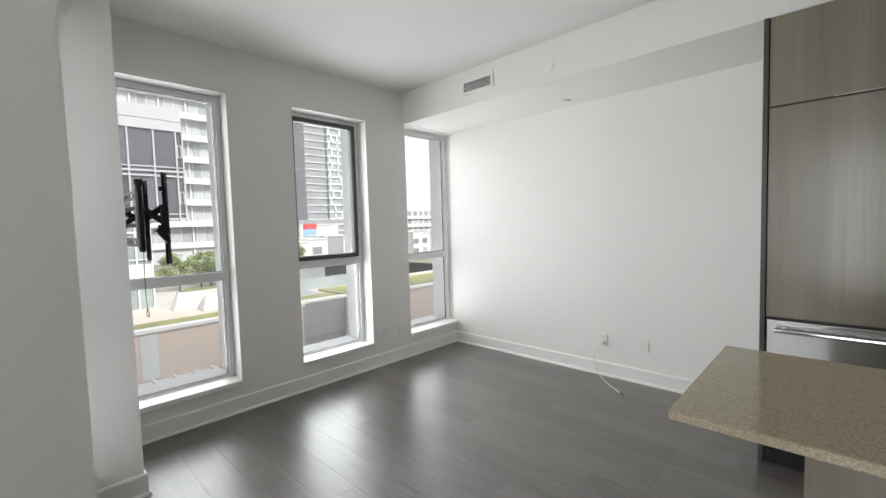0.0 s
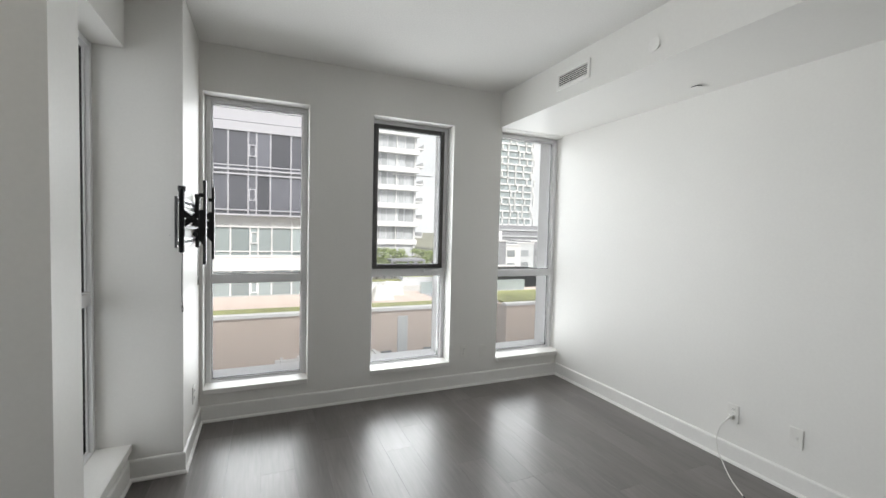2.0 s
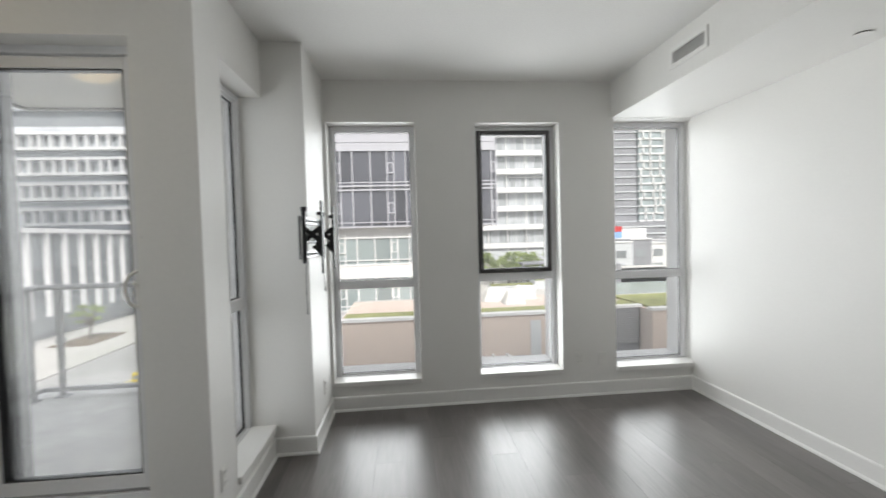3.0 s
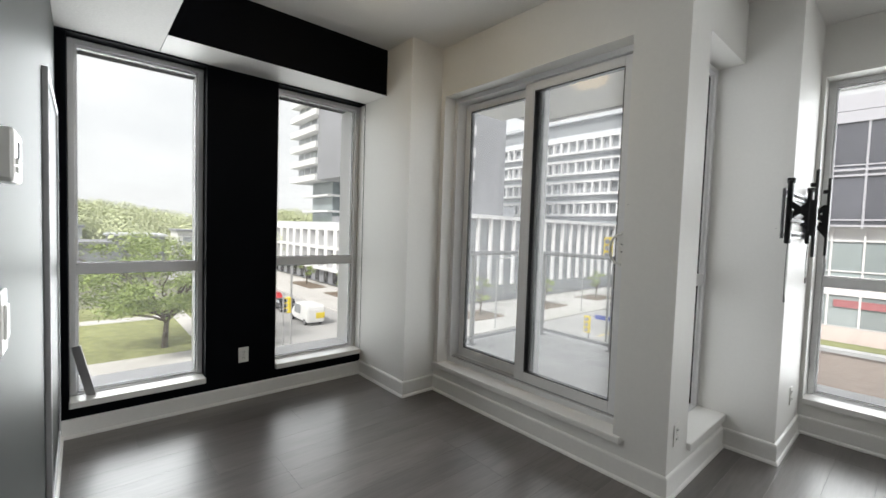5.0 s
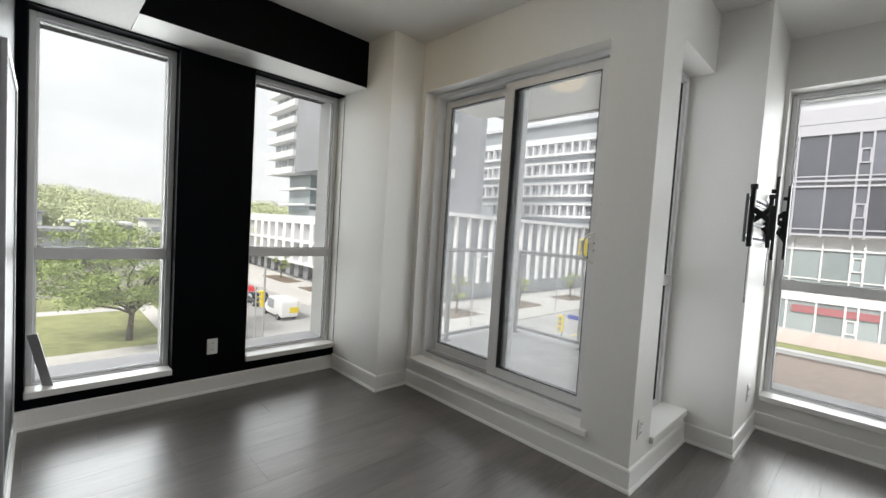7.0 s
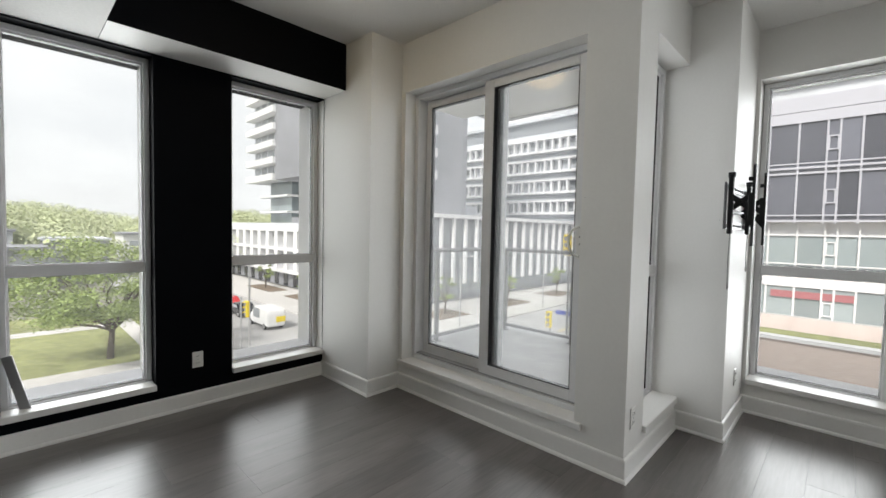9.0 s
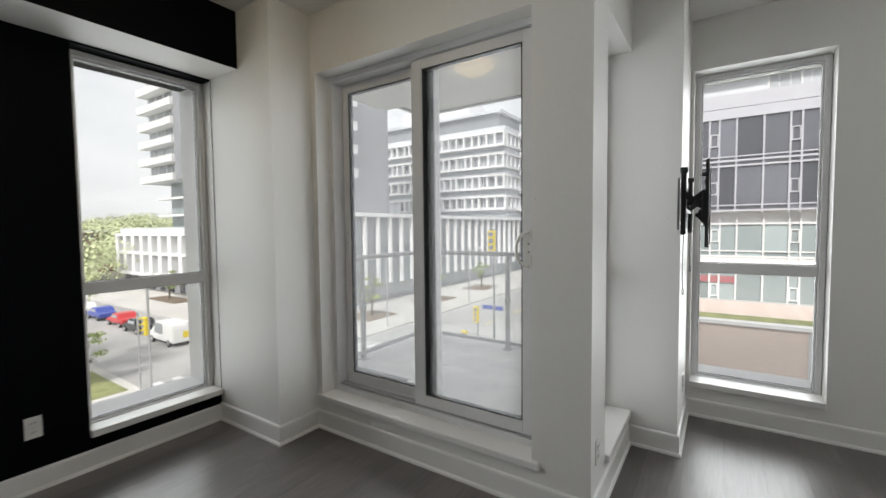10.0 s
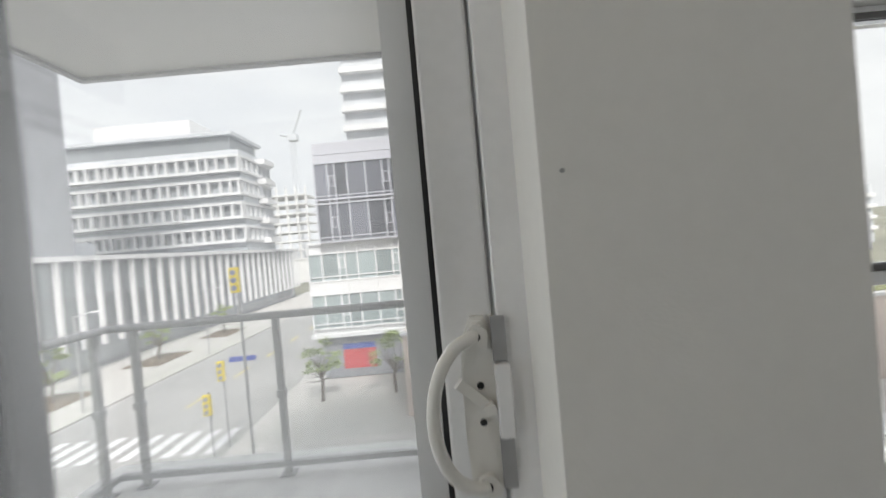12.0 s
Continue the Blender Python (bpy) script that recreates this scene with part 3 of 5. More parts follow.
part("bottom_rail", bx(box(-2.64, -2.60, 2.45, 4.65, 0.055, 0.095, bevel=0.006), -2.62, -0.30, 4.65, 4.69, 0.055, 0.095, 0.006), GREYALU, rail)
posts = [(-2.62, 2.42), (-2.62, 3.50), (-2.62, 4.55), (-2.43, 4.67), (-1.43, 4.67), (-0.42, 4.67)]
for x, y in posts:
    p = part("post", box(x - 0.022, x + 0.022, y - 0.022, y + 0.022, 0.0, 1.100, bevel=0.004), GREYALU, rail)
    part("foot", box(x - 0.05, x + 0.05, y - 0.05, y + 0.05, 0.0, 0.012, bevel=0.003), GREYALU, p)
    part("clamp", box(x - 0.030, x + 0.030, y - 0.030, y + 0.030, 0.55, 0.60, bevel=0.004), GREYALU, p)
for a, b in ((-2.40, -1.46), (-1.40, -0.45)):
    ob = part("glass_panel", box(a, b, 4.666, 4.674, 0.10, 1.09), CLEAR, rail)
    ob.visible_shadow = False
for a, b in ((2.45, 3.47), (3.53, 4.52)):
    ob = part("glass_panel", box(-2.624, -2.616, a, b, 0.10, 1.09), CLEAR, rail)
    ob.visible_shadow = False


def dome_lamp(name, at, r, drop, mat, label):
    lamp = thing(name, label, "lamp", at)
    part("base", rod(bmesh.new(), (0, 0, 0), (0, 0, -0.022), r * 0.96, 28), PLASTIC, lamp)
    bm = bmesh.new()
    bmesh.ops.create_uvsphere(bm, u_segments=28, v_segments=14, radius=1)
    bmesh.ops.delete(bm, geom=[v for v in bm.verts if v.co.z > 0.02], context="VERTS")
    bmesh.ops.transform(bm, matrix=Matrix.Translation((0, 0, -0.020)) @ Matrix.Diagonal((r, r, drop, 1)), verts=bm.verts)
    smooth(part("shade", bm, mat, lamp, "glowing warm frosted glass shade"))
    return lamp


dome_lamp("ceiling_lamp", (-1.18, 1.10, ZC), 0.18, 0.095, ROOML, "round warm frosted glass lamp flush on the ceiling, lit")
solid("outdoor_mat", box(-2.50, -1.80, 2.58, 3.26, -0.05, -0.036, bevel=0.004), MATM, "flat grey mat lying on the balcony slab", "mat")

# ---- fixtures and things indoors ----
def plate_outlet(name, at, turn, label, kind_of="duplex"):
    """A cover plate on a wall; local y points into the room."""
    o = thing(name, label, "outlet" if kind_of == "duplex" else "switch", at, turn)
    part("cover_plate", box(-0.036, 0.036, 0.0, 0.006, -0.058, 0.058, bevel=0.003), PLASTIC, o)
    if kind_of == "duplex":
        for z in (-0.024, 0.024):
            s = part("socket", box(-0.016, 0.016, 0.0055, 0.0085, z - 0.014, z + 0.014, bevel=0.003), PLASTIC, o)
            for x in (-0.006, 0.006):
                part("slot", box(x - 0.0014, x + 0.0014, 0.0083, 0.0090, z - 0.004, z + 0.006), GASKET, s)
    elif kind_of == "switch":
        part("rocker", box(-0.016, 0.016, 0.005, 0.011, -0.032, 0.032, bevel=0.003), PLASTIC, o)
    else:
        part("jack", box(-0.010, 0.010, 0.005, 0.008, -0.010, 0.010, bevel=0.001), PLASTIC, o)
    part("screw", rod(bmesh.new(), (0, 0.006, 0), (0, 0.0072, 0), 0.003, 8), GREYALU, o)
    return o


plate_outlet("wall_outlet", (2.640, YN, 0.340), 180, "white duplex outlet low on the white window wall")
plate_outlet("wall_jack", (2.853, YN, 0.332), 180, "white blank jack plate beside the outlet under the windows", "jack")
plate_outlet("wall_outlet", (XE, 1.888, 0.332), 90, "white duplex outlet on the east wall with a cable plugged in")
plate_outlet("wall_jack", (XE, 1.533, 0.330), 90, "white jack plate on the plain white wall", "jack")
plate_outlet("wall_outlet", (XP, 2.235, 0.316), -90, "white outlet on the narrow pier beside the ledge")
plate_outlet("wall_outlet", (XC, 3.42, 0.330), -90, "white outlet on the column side below the bracket")
plate_outlet("wall_outlet", (XW, 0.809, 0.344), -90, "white duplex outlet on the black wall between windows")
plate_outlet("light_switch", (-0.14, YS, 1.155), 0, "white rocker switch on the charcoal wall", "switch")
plate_outlet("light_switch", (-2.05, YS, 0.36), 0, "white plate low on the charcoal wall near the corner", "switch")

th = thing("thermostat", "white boxy thermostat on the charcoal wall", "thermostat", (-0.10, YS, 1.452))
part("body", box(-0.058, 0.058, 0.0, 0.030, -0.045, 0.045, bevel=0.006), PLASTIC, th)
part("display", box(-0.045, 0.010, 0.0295, 0.0315, -0.004, 0.026, bevel=0.001), DARKFR, th)
for z in (-0.024, -0.010):
    part("button", box(0.022, 0.044, 0.029, 0.034, z - 0.005, z + 0.005, bevel=0.002), PLASTIC, th)

panel = thing("wall_panel_door", "slim grey framed closet panel on the charcoal wall, closed", "panel", (-1.75, YS, 0.0))
part("leaf", box(-0.42, 0.42, 0.0, 0.012, 0.12, 1.90, bevel=0.003), CHAR, panel)
part("casing", ring(bmesh.new(), -0.45, 0.45, 0.117, 1.93, 0.03, 0.0, 0.020), GREYALU, panel, "grey metal edge")

# charger cable from the outlet down to the floor
ch = thing("charger_cable", "white cable hanging from the outlet onto the dark floor", "cable", (XE, 1.888, 0.0))
part("plug", box(-0.036, -0.009, -0.014, 0.014, 0.294, 0.322, bevel=0.004), PLASTIC, ch)
cable("cord", [(-0.034, 0.0, 0.308), (-0.055, 0.010, 0.290), (-0.060, 0.055, 0.200), (-0.070, 0.050, 0.090), (-0.105, -0.02, 0.012), (-0.215, -0.135, 0.004), (-0.335, -0.285, 0.004)], 0.0035, CABLEW, ch)
part("connector", rod(bmesh.new(), (-0.325, -0.272, 0.005), (-0.352, -0.306, 0.005), 0.005, 8), STEELB, ch, "dark connector tip")

# air grille and sprinkler covers on the soffit
vent = thing("air_vent", "white louvred air grille high on the soffit", "vent", (2.977, 2.692, 2.664), 90)
# Flat black sheet replaces the unlit depth of the duct.
part("backing", box(-0.155, 0.155, -0.002, 0.0015, -0.050, 0.050), GASKET, vent, "black sheet for the shaded duct behind the slats")
part("frame", ring(bmesh.new(), -0.180, 0.180, -0.068, 0.068, 0.026, 0.0, 0.010, 0.002), TRIM, vent)
for i in range(6):
    z = -0.036 + i * 0.0145
    part("slat", flat_bar(bmesh.new(), (-0.155, 0.006, z), (0.155, 0.006, z), 0.0060, 0.0014, (0, 1.0, 0.6)), TRIM, vent)
for at, axis in (((2.977, 1.985, 2.612), (-1, 0, 0)), ((3.555, 2.13, ZS), (0, 0, -1))):
    sp = thing("sprinkler_cover", "flat round white sprinkler cover set into the soffit", "sprinkler", at, group="sprinkler covers")
    a = Vector(axis)
    part("disc", rod(bmesh.new(), a * 0.006, a * 0.0085, 0.040, 28), TRIM, sp)
    # Dark colour imitates the shadow line round the cover.
    part("ring", rod(bmesh.new(), a * 0.0, a * 0.006, 0.034, 28), DARKFR, sp, "dark disc painted for the shadow behind the cover")

# nails left in the walls
for at, n in (((-0.106, YB, 1.520), (0, -1, 0)), ((0.372, YC, 1.423), (0, -1, 0))):
    a = Vector(n)
    bm = rod(bmesh.new(), Vector(at), Vector(at) + a * 0.004, 0.0009, 8)
    rod(bm, Vector(at) + a * 0.0035, Vector(at) + a * 0.0045, 0.0022, 10)
    solid("wall_nail", bm, GREYALU, "small grey nail in the white wall", "nail", "nails")

# loose grey bar leaning in the corner of the west window
solid("loose_bar", flat_bar(bmesh.new(), (-2.455, -0.075, 0.203), (-2.470, -0.152, 0.545), 0.048, 0.010, (0.35, 1, 0.2)), GREYALU, "flat grey metal bar leaning in the window corner", "bar")


# ---- television bracket on the column side ----
def tv_bracket():
    tv = thing("tv_wall_mount", "black steel full-motion television bracket, empty, on the column", "bracket", (XC, 0, 1.50))
    y0, y1 = 2.765, 3.46
    fr = bmesh.new()
    for z in (-0.115, 0.115):
        for dz in (-0.016, 0.016):
            bx(fr, 0.004, 0.010, y0, y1, z + dz - 0.006, z + dz + 0.006)
        k = 9
        for i in range(k + 1):
            y = y0 + (y1 - y0) * i / k
            bx(fr, 0.004, 0.010, y - 0.010, y + 0.010, z - 0.010, z + 0.010)
    for y in (y0 + 0.012, y1 - 0.012):
        bx(fr, 0.002, 0.012, y - 0.014, y + 0.014, -0.137, 0.137)
    pl = part("wall_plate", fr, PLATEM, tv, "bare grey slotted steel plate")
    for y in (2.815, 3.425):
        h = bmesh.new()
        bx(h, 0.014, 0.040, y - 0.020, y + 0.020, -0.165, 0.185, 0.008)
        bx(h, 0.010, 0.046, y - 0.012, y + 0.012, 0.165, 0.196, 0.004)
        part("hook_rail", h, STEELB, tv)
        part("slot_plate", box(0.041, 0.0425, y - 0.006, y + 0.006, -0.08, 0.02), GREYALU, tv, "bare metal slot")
    for z in (-0.115, 0.115):
        for i in range(4):
            y = 2.99 + i * 0.075
            part("bolt", rod(bmesh.new(), (0.010, y, z), (0.0155, y, z), 0.006, 8), GREYALU, pl)
    for y in (2.812, 3.250):
        b = bmesh.new()
        bx(b, 0.136, 0.144, y - 0.020, y + 0.020, -0.232, 0.232, 0.003)
        bx(b, 0.126, 0.138, y + 0.012, y + 0.020, -0.232, 0.232)
        bx(b, 0.112, 0.137, y - 0.017, y + 0.017, -0.098, 0.072, 0.004)
        bx(b, 0.108, 0.137, y - 0.008, y + 0.010, 0.140, 0.162, 0.003)
        gus = prism(bmesh.new(), [(0.090, -0.070), (0.137, -0.135), (0.137, -0.040), (0.100, -0.030)], -0.014, 0.014)
        bmesh.ops.transform(gus, matrix=Matrix.Translation((0, y, 0)) @ Matrix.Rotation(radians(90), 4, "X"), verts=gus.verts)
        r = part("screen_rail", b, STEELB, tv)
        part("gusset", gus, STEELB, r)
        part("tilt_knob", rod(bmesh.new(), (0.094, y - 0.032, -0.062), (0.094, y + 0.012, -0.062), 0.012, 12), STEELB, r)
        ar = bmesh.new()
        for za, zb, dy in ((0.062, -0.022, -0.007), (-0.022, 0.062, 0.007)):
            flat_bar(ar, (0.022, y + dy, za), (0.126, y + dy, zb), 0.030, 0.008, (0, 0, 1))
        rod(ar, (0.074, y - 0.016, 0.020), (0.074, y + 0.016, 0.020), 0.010, 12)
        part("scissor_arm", ar, STEELB, tv)
    link = bmesh.new()
    for z in (-0.030, 0.058):
        bx(link, 0.020, 0.034, 2.83, 3.41, z - 0.010, z + 0.010, 0.003)
    part("cross_bar", link, STEELB, tv)
    for y, low in ((2.815, -0.49), (3.425, -0.42)):
        loop = [(0.030, y, -0.165), (0.027, y + 0.003, -0.30), (0.030, y - 0.002, low + 0.04), (0.034, y - 0.007, low + 0.015), (0.030, y, low), (0.026, y + 0.007, low + 0.015), (0.030, y - 0.001, low + 0.042)]
        cable("release_cord", loop, 0.0018, STEELB, tv, "thin black pull cord with a loop")
    return tv


tv_bracket()


# ---- kitchen end ----
def kitchen():
    fx = 2.965
    tall = thing("fridge_cabinet", "tall grey-brown laminate cabinet housing over the fridge", "cabinet", (0, 0, 0))
    part("gable", box(fx - 0.010, XE - 0.003, 0.628, 0.652, 0.001, ZS - 0.003, bevel=0.0015), WOODE, tall, "dark edged side panel")
    part("gable", box(fx - 0.010, XE - 0.003, -0.292, -0.268, 0.001, ZS - 0.003, bevel=0.0015), WOODE, tall)
    part("carcass", box(fx + 0.022, XE - 0.003, -0.266, 0.626, 2.010, ZS - 0.003), WOODE, tall)
    up = part("upper_door", box(fx, fx + 0.020, -0.264, 0.624, 2.022, ZS - 0.006, bevel=0.0015), WOOD, tall)
    part("edge_pull", box(fx - 0.014, fx + 0.004, 0.13, 0.36, 2.0165, 2.0215, bevel=0.001), CHROME, up, "slim chrome edge pull")
    fridge = thing("fridge", "panelled fridge with a stainless steel freezer drawer below", "fridge", (0, 0, 0))
    part("body", box(fx + 0.03, XE - 0.004, -0.262, 0.622, 0.07, 2.008), STEELB, fridge)
    part("door_panel", box(fx, fx + 0.022, -0.264, 0.624, 0.855, 2.012, bevel=0.0015), WOOD, fridge, "grey-brown laminate door panel")
    dr = part("freezer_drawer", box(fx - 0.002, fx + 0.028, -0.262, 0.622, 0.130, 0.838, bevel=0.004), STEEL, fridge, "brushed stainless drawer front")
    h = bmesh.new()
    rod(h, (fx - 0.052, -0.20, 0.790), (fx - 0.052, 0.580, 0.790), 0.013, 16)
    for y in (-0.16, 0.545):
        rod(h, (fx - 0.050, y, 0.790), (fx, y, 0.790), 0.009, 12)
    part("bar_handle", h, CHROME, dr, "round stainless bar handle")
    g = part("toe_grille", box(fx + 0.012, fx + 0.030, -0.262, 0.622, 0.004, 0.122), STEELB, fridge, "black ventilated base grille")
    for i in range(7):
        part("louvre", box(fx + 0.007, fx + 0.014, -0.25, 0.61, 0.016 + i * 0.014, 0.022 + i * 0.014), STEELB, g)
    top = thing("countertop", "beige speckled quartz peninsula worktop on the base cabinet", "countertop")
    part("slab", box(1.210, 1.962, -1.9, 0.638, 0.8915, 0.915, bevel=0.003), QUARTZ, top)
    part("edge_band", box(1.2075, 1.2098, -1.9, 0.640, 0.891, 0.9135), QUARTZ, top)
    part("edge_band", box(1.2102, 1.9645, 0.6382, 0.6405, 0.891, 0.9135), QUARTZ, top)
    base = thing("peninsula_cabinet", "grey-brown laminate base cabinet under the quartz worktop", "cabinet", (0, 0, 0))
    part("body", box(1.44, 1.925, -1.9, 0.37, 0.10, 0.891), WOOD, base)
    part("toe_kick", box(1.50, 1.88, -1.9, 0.33, 0.001, 0.10), WOODE, base)
    part("back_panel", box(1.425, 1.44, -1.9, 0.372, 0.012, 0.889, bevel=0.0015), WOOD, base)


kitchen()

# ---- out of doors ----
def slab(name, x0, x1, y0, y1, z0, z1, mat):
    return solid(name, box(x0, x1, y0, y1, z0, z1), mat, kind="structure")


G = GROUND
gm = bmesh.new()
bmesh.ops.create_grid(gm, x_segments=8, y_segments=8, size=2500, matrix=Matrix.Translation((0, 0, G - 0.16)))
solid("ground", gm, GROUNDM, kind="structure")
slab("road_north", -27.5, -13.0, -60, 320, G - 0.15, G, ASPHALT)
slab("road_west", -320, -27.5, 11.5, 23.0, G - 0.15, G, ASPHALT)
slab("road_east", -13.0, 60, 11.5, 22.0, G - 0.15, G, ASPHALT)
slab("pavement_west", -320, -27.5, 23.0, 32.0, G - 0.15, G + 0.15, PAVE)
slab("pavement_fins", -40.0, -27.5, 32.0, 320, G - 0.15, G + 0.15, PAVE)
slab("pavement_plaza", -13.0, 60, 22.0, 36.0, G - 0.15, G + 0.15, PAVE)
slab("pavement_far", -13.0, -11.0, 36.0, 320, G - 0.15, G + 0.15, PAVE)
slab("pavement_corner", -60, -27.5, 7.2, 11.5, G - 0.15, G + 0.14, PAVE)
slab("lawn_verge", -55, -31, 8.6, 10.9, G + 0.14, G + 0.17, GRASS)
slab("lawn", -60, -27.5, -60, 7.2, G - 0.15, G + 0.12, GRASS)
slab("path", -36.5, -33.6, -60, 7.2, G + 0.12, G + 0.14, PAVE)
slab("path_far", -52.5, -50.5, -60, 7.2, G + 0.12, G + 0.14, PAVE)
cross = thing("crosswalk", "white painted crosswalk stripes on the grey road", "crosswalk", (0, 0, 0), kind="structure")
st = box(-0.3, 0.3, -1.6, 1.6, 0, 0.012)
stripe = mesh_of(st, "stripe", WHITEB)
for i in range(11):
    piece("stripe", stripe, cross, (-26.2 + i * 1.2, 26.3, G + 0.004))
stripe2 = mesh_of(box(-1.6, 1.6, -0.3, 0.3, 0, 0.012), "stripe", WHITEB)
for i in range(8):
    piece("stripe", stripe2, cross, (-29.8, 12.6 + i * 1.25, G + 0.004))
for k in range(14):
    piece("stripe", mesh_of(box(-0.08, 0.08, -1.5, 1.5, 0, 0.012), "lane_line", YELLOW), cross, (-20.2, 34 + k * 7, G + 0.004))
beds = [(-46, -41, 25.8, 28.6), (-58, -50, 27.5, 30.5), (-72, -63, 27.5, 30.5), (-35.8, -31.5, 33.5, 38.5), (-35.5, -31.5, 46, 52), (-35.5, -31.5, 60, 66)]
for a, b, c, d in beds:
    slab("planting_bed", a, b, c, d, G + 0.15, G + 0.22, SOIL)


def leaf_cloud(name, rng, centre, radii, n, size, mat, parent, label="", depth=0.5):
    """A crown of many small leaf sprays in clumps, with an uneven outline and gaps."""
    vs, fs = [], []
    clumps = []
    for _ in range(max(14, n // 360)):
        a, b = rng.uniform(0, 2 * math.pi), math.acos(rng.uniform(-0.9, 1))
        r = rng.uniform(0.45, 1.0) ** 0.6
        clumps.append(Vector((math.cos(a) * math.sin(b) * radii[0], math.sin(a) * math.sin(b) * radii[1], math.cos(b) * radii[2])) * r + Vector(centre))
    spread = min(radii) * 0.15
    for i in range(n):
        c = clumps[i % len(clumps)] + Vector((rng.gauss(0, spread * 1.25), rng.gauss(0, spread * 1.25), rng.gauss(0, spread * depth)))
        s = size * rng.uniform(0.6, 1.4)
        u = Vector((rng.uniform(-1, 1), rng.uniform(-1, 1), rng.uniform(-0.5, 0.5))).normalized()
        v = u.cross(Vector((rng.uniform(-1, 1), rng.uniform(-1, 1), rng.uniform(-1, 1)))).normalized() * 0.6
        k = len(vs)
        vs += [c - u * s, c - v * s, c + u * s, c + v * s]
        fs.append((k, k + 1, k + 2, k + 3))
    me = bpy.data.meshes.new(name)
    me.from_pydata([tuple(v) for v in vs], [], fs)
    me.materials.append(mat)
    ob = new(name, me)
    ob.parent = parent
    return tagged(ob, label)


def limb(bm, p, q, r1, r2, rng, n=4):
    prev, pr = Vector(p), r1
    q = Vector(q)
    for i in range(1, n + 1):
        f = i / n
        nxt = Vector(p).lerp(q, f) + Vector((rng.uniform(-1, 1), rng.uniform(-1, 1), rng.uniform(-0.4, 0.4))) * (q - Vector(p)).length * 0.05
        nr = r1 + (r2 - r1) * f
        rod(bm, prev, nxt, pr, 8, nr)
        prev, pr = nxt, nr


def tree(at, height, width, leaves, size, seed, label, trunk_h=0.28, depth=0.5):
    rng = random.Random(seed)
    t = thing("tree", label, "tree", at)
    bm = bmesh.new()
    th_ = height * trunk_h
    limb(bm, (0, 0, -0.1), (0.1, 0.05, th_), height * 0.028, height * 0.018, rng)
    for i in range(22):
        a = i * 2.4 + rng.uniform(-0.3, 0.3)
        r = width * 0.5 * rng.uniform(0.5, 0.98)
        e = (math.cos(a) * r, math.sin(a) * r, height * rng.uniform(0.34, 0.88))
        limb(bm, (0.1, 0.05, th_ * rng.uniform(0.75, 1.0)), e, height * 0.011, height * 0.002, rng, 6)
    part("trunk", bm, BARK, t)
    leaf_cloud("crown", rng, (0, 0, height * 0.64), (width / 2, width / 2, height * 0.36), leaves, size, LEAF, t, depth=depth)
    return t


tree((-38.6, 4.9, G + 0.12), 9.4, 12.5, 22000, 0.10, 3, "broad green shade tree standing on the park lawn")
tree((-34.5, 9.6, G + 0.14), 4.2, 2.2, 1100, 0.09, 7, "thin young street tree on the grass verge", 0.45)
for i, (x, y) in enumerate(((-33.5, 36), (-33.5, 49), (-33.5, 63), (-43.5, 27.2), (-54, 29), (-68, 29), (-9.6, 31.0), (-4.5, 31.5))):
    tree((x, y, G + 0.15), 4.6, 2.6, 900, 0.10, 20 + i, "slim young green tree in a pavement bed", 0.4)
tree((7.0, 25.0, G + 0.15), 2.7, 3.0, 3000, 0.07, 42, "small bushy tree in front of the brick building", 0.3)

# far woods to the west
rng = random.Random(11)
vs, fs = [], []
for k in range(900):
    f = rng.random()
    d = 95 + 190 * f
    a = radians(rng.uniform(58, 112))
    c = Vector((-d * math.sin(a), d * math.cos(a), G + rng.uniform(2.4, 5.2) + 11.0 * f + 2.2 * math.sin(a * 17)))
    r = rng.uniform(3.0, 6.5)
    for _ in range(190):
        u = Vector((rng.gauss(0, 1), rng.gauss(0, 1), rng.gauss(0, 0.8))).normalized()
        p = c + Vector((u.x * r, u.y * r, u.z * r * 0.8)) * rng.uniform(0.75, 1.0)
        s = rng.uniform(0.16, 0.36)
        e1 = u.cross(Vector((rng.uniform(-1, 1), rng.uniform(-1, 1), rng.uniform(-1, 1)))).normalized() * s
        e2 = u.cross(e1).normalized() * s
        j = len(vs)
        vs += [p - e1, p - e2, p + e1, p + e2]
        fs.append((j, j + 1, j + 2, j + 3))
me = bpy.data.meshes.new("far_woods")
me.from_pydata([tuple(v) for v in vs], [], fs)
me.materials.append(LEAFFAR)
tagged(new("far_woods", me), "green treetops, colour paled for haze, filling the western horizon", "trees", kind="stuff")


# ---- buildings ----
def building(name, label, at=(0, 0, 0)):
    return thing(name, label, "building", at)


# corner office block: a dark glass box over a white curtain wall
ob_ = building("office_block", "dark glass box over a white-framed curtain wall office block", (0, 35.5, 0))
part("dark_body", box(-10.1, 9.15, 0.25, 16, 2.35, 10.3), DARKB, ob_)
part("white_body", box(-11.4, 6.9, 0.75, 16, -5.3, 2.35), WHITEB, ob_)
part("shopfront", box(-11.0, 6.8, 1.2, 16, G, -5.3), DARKB, ob_, "dark glazed shopfront")
part("ledge", box(-11.6, 7.1, 0.3, 1.3, -5.45, -5.15), WHITEB, ob_)
part("parapet", box(-10.1, 9.15, 0.05, 0.3, 9.45, 10.4), MULL, ob_)
part("parapet", box(-10.1, 9.15, 0.0, 0.28, 8.80, 9.40), MULL, ob_)


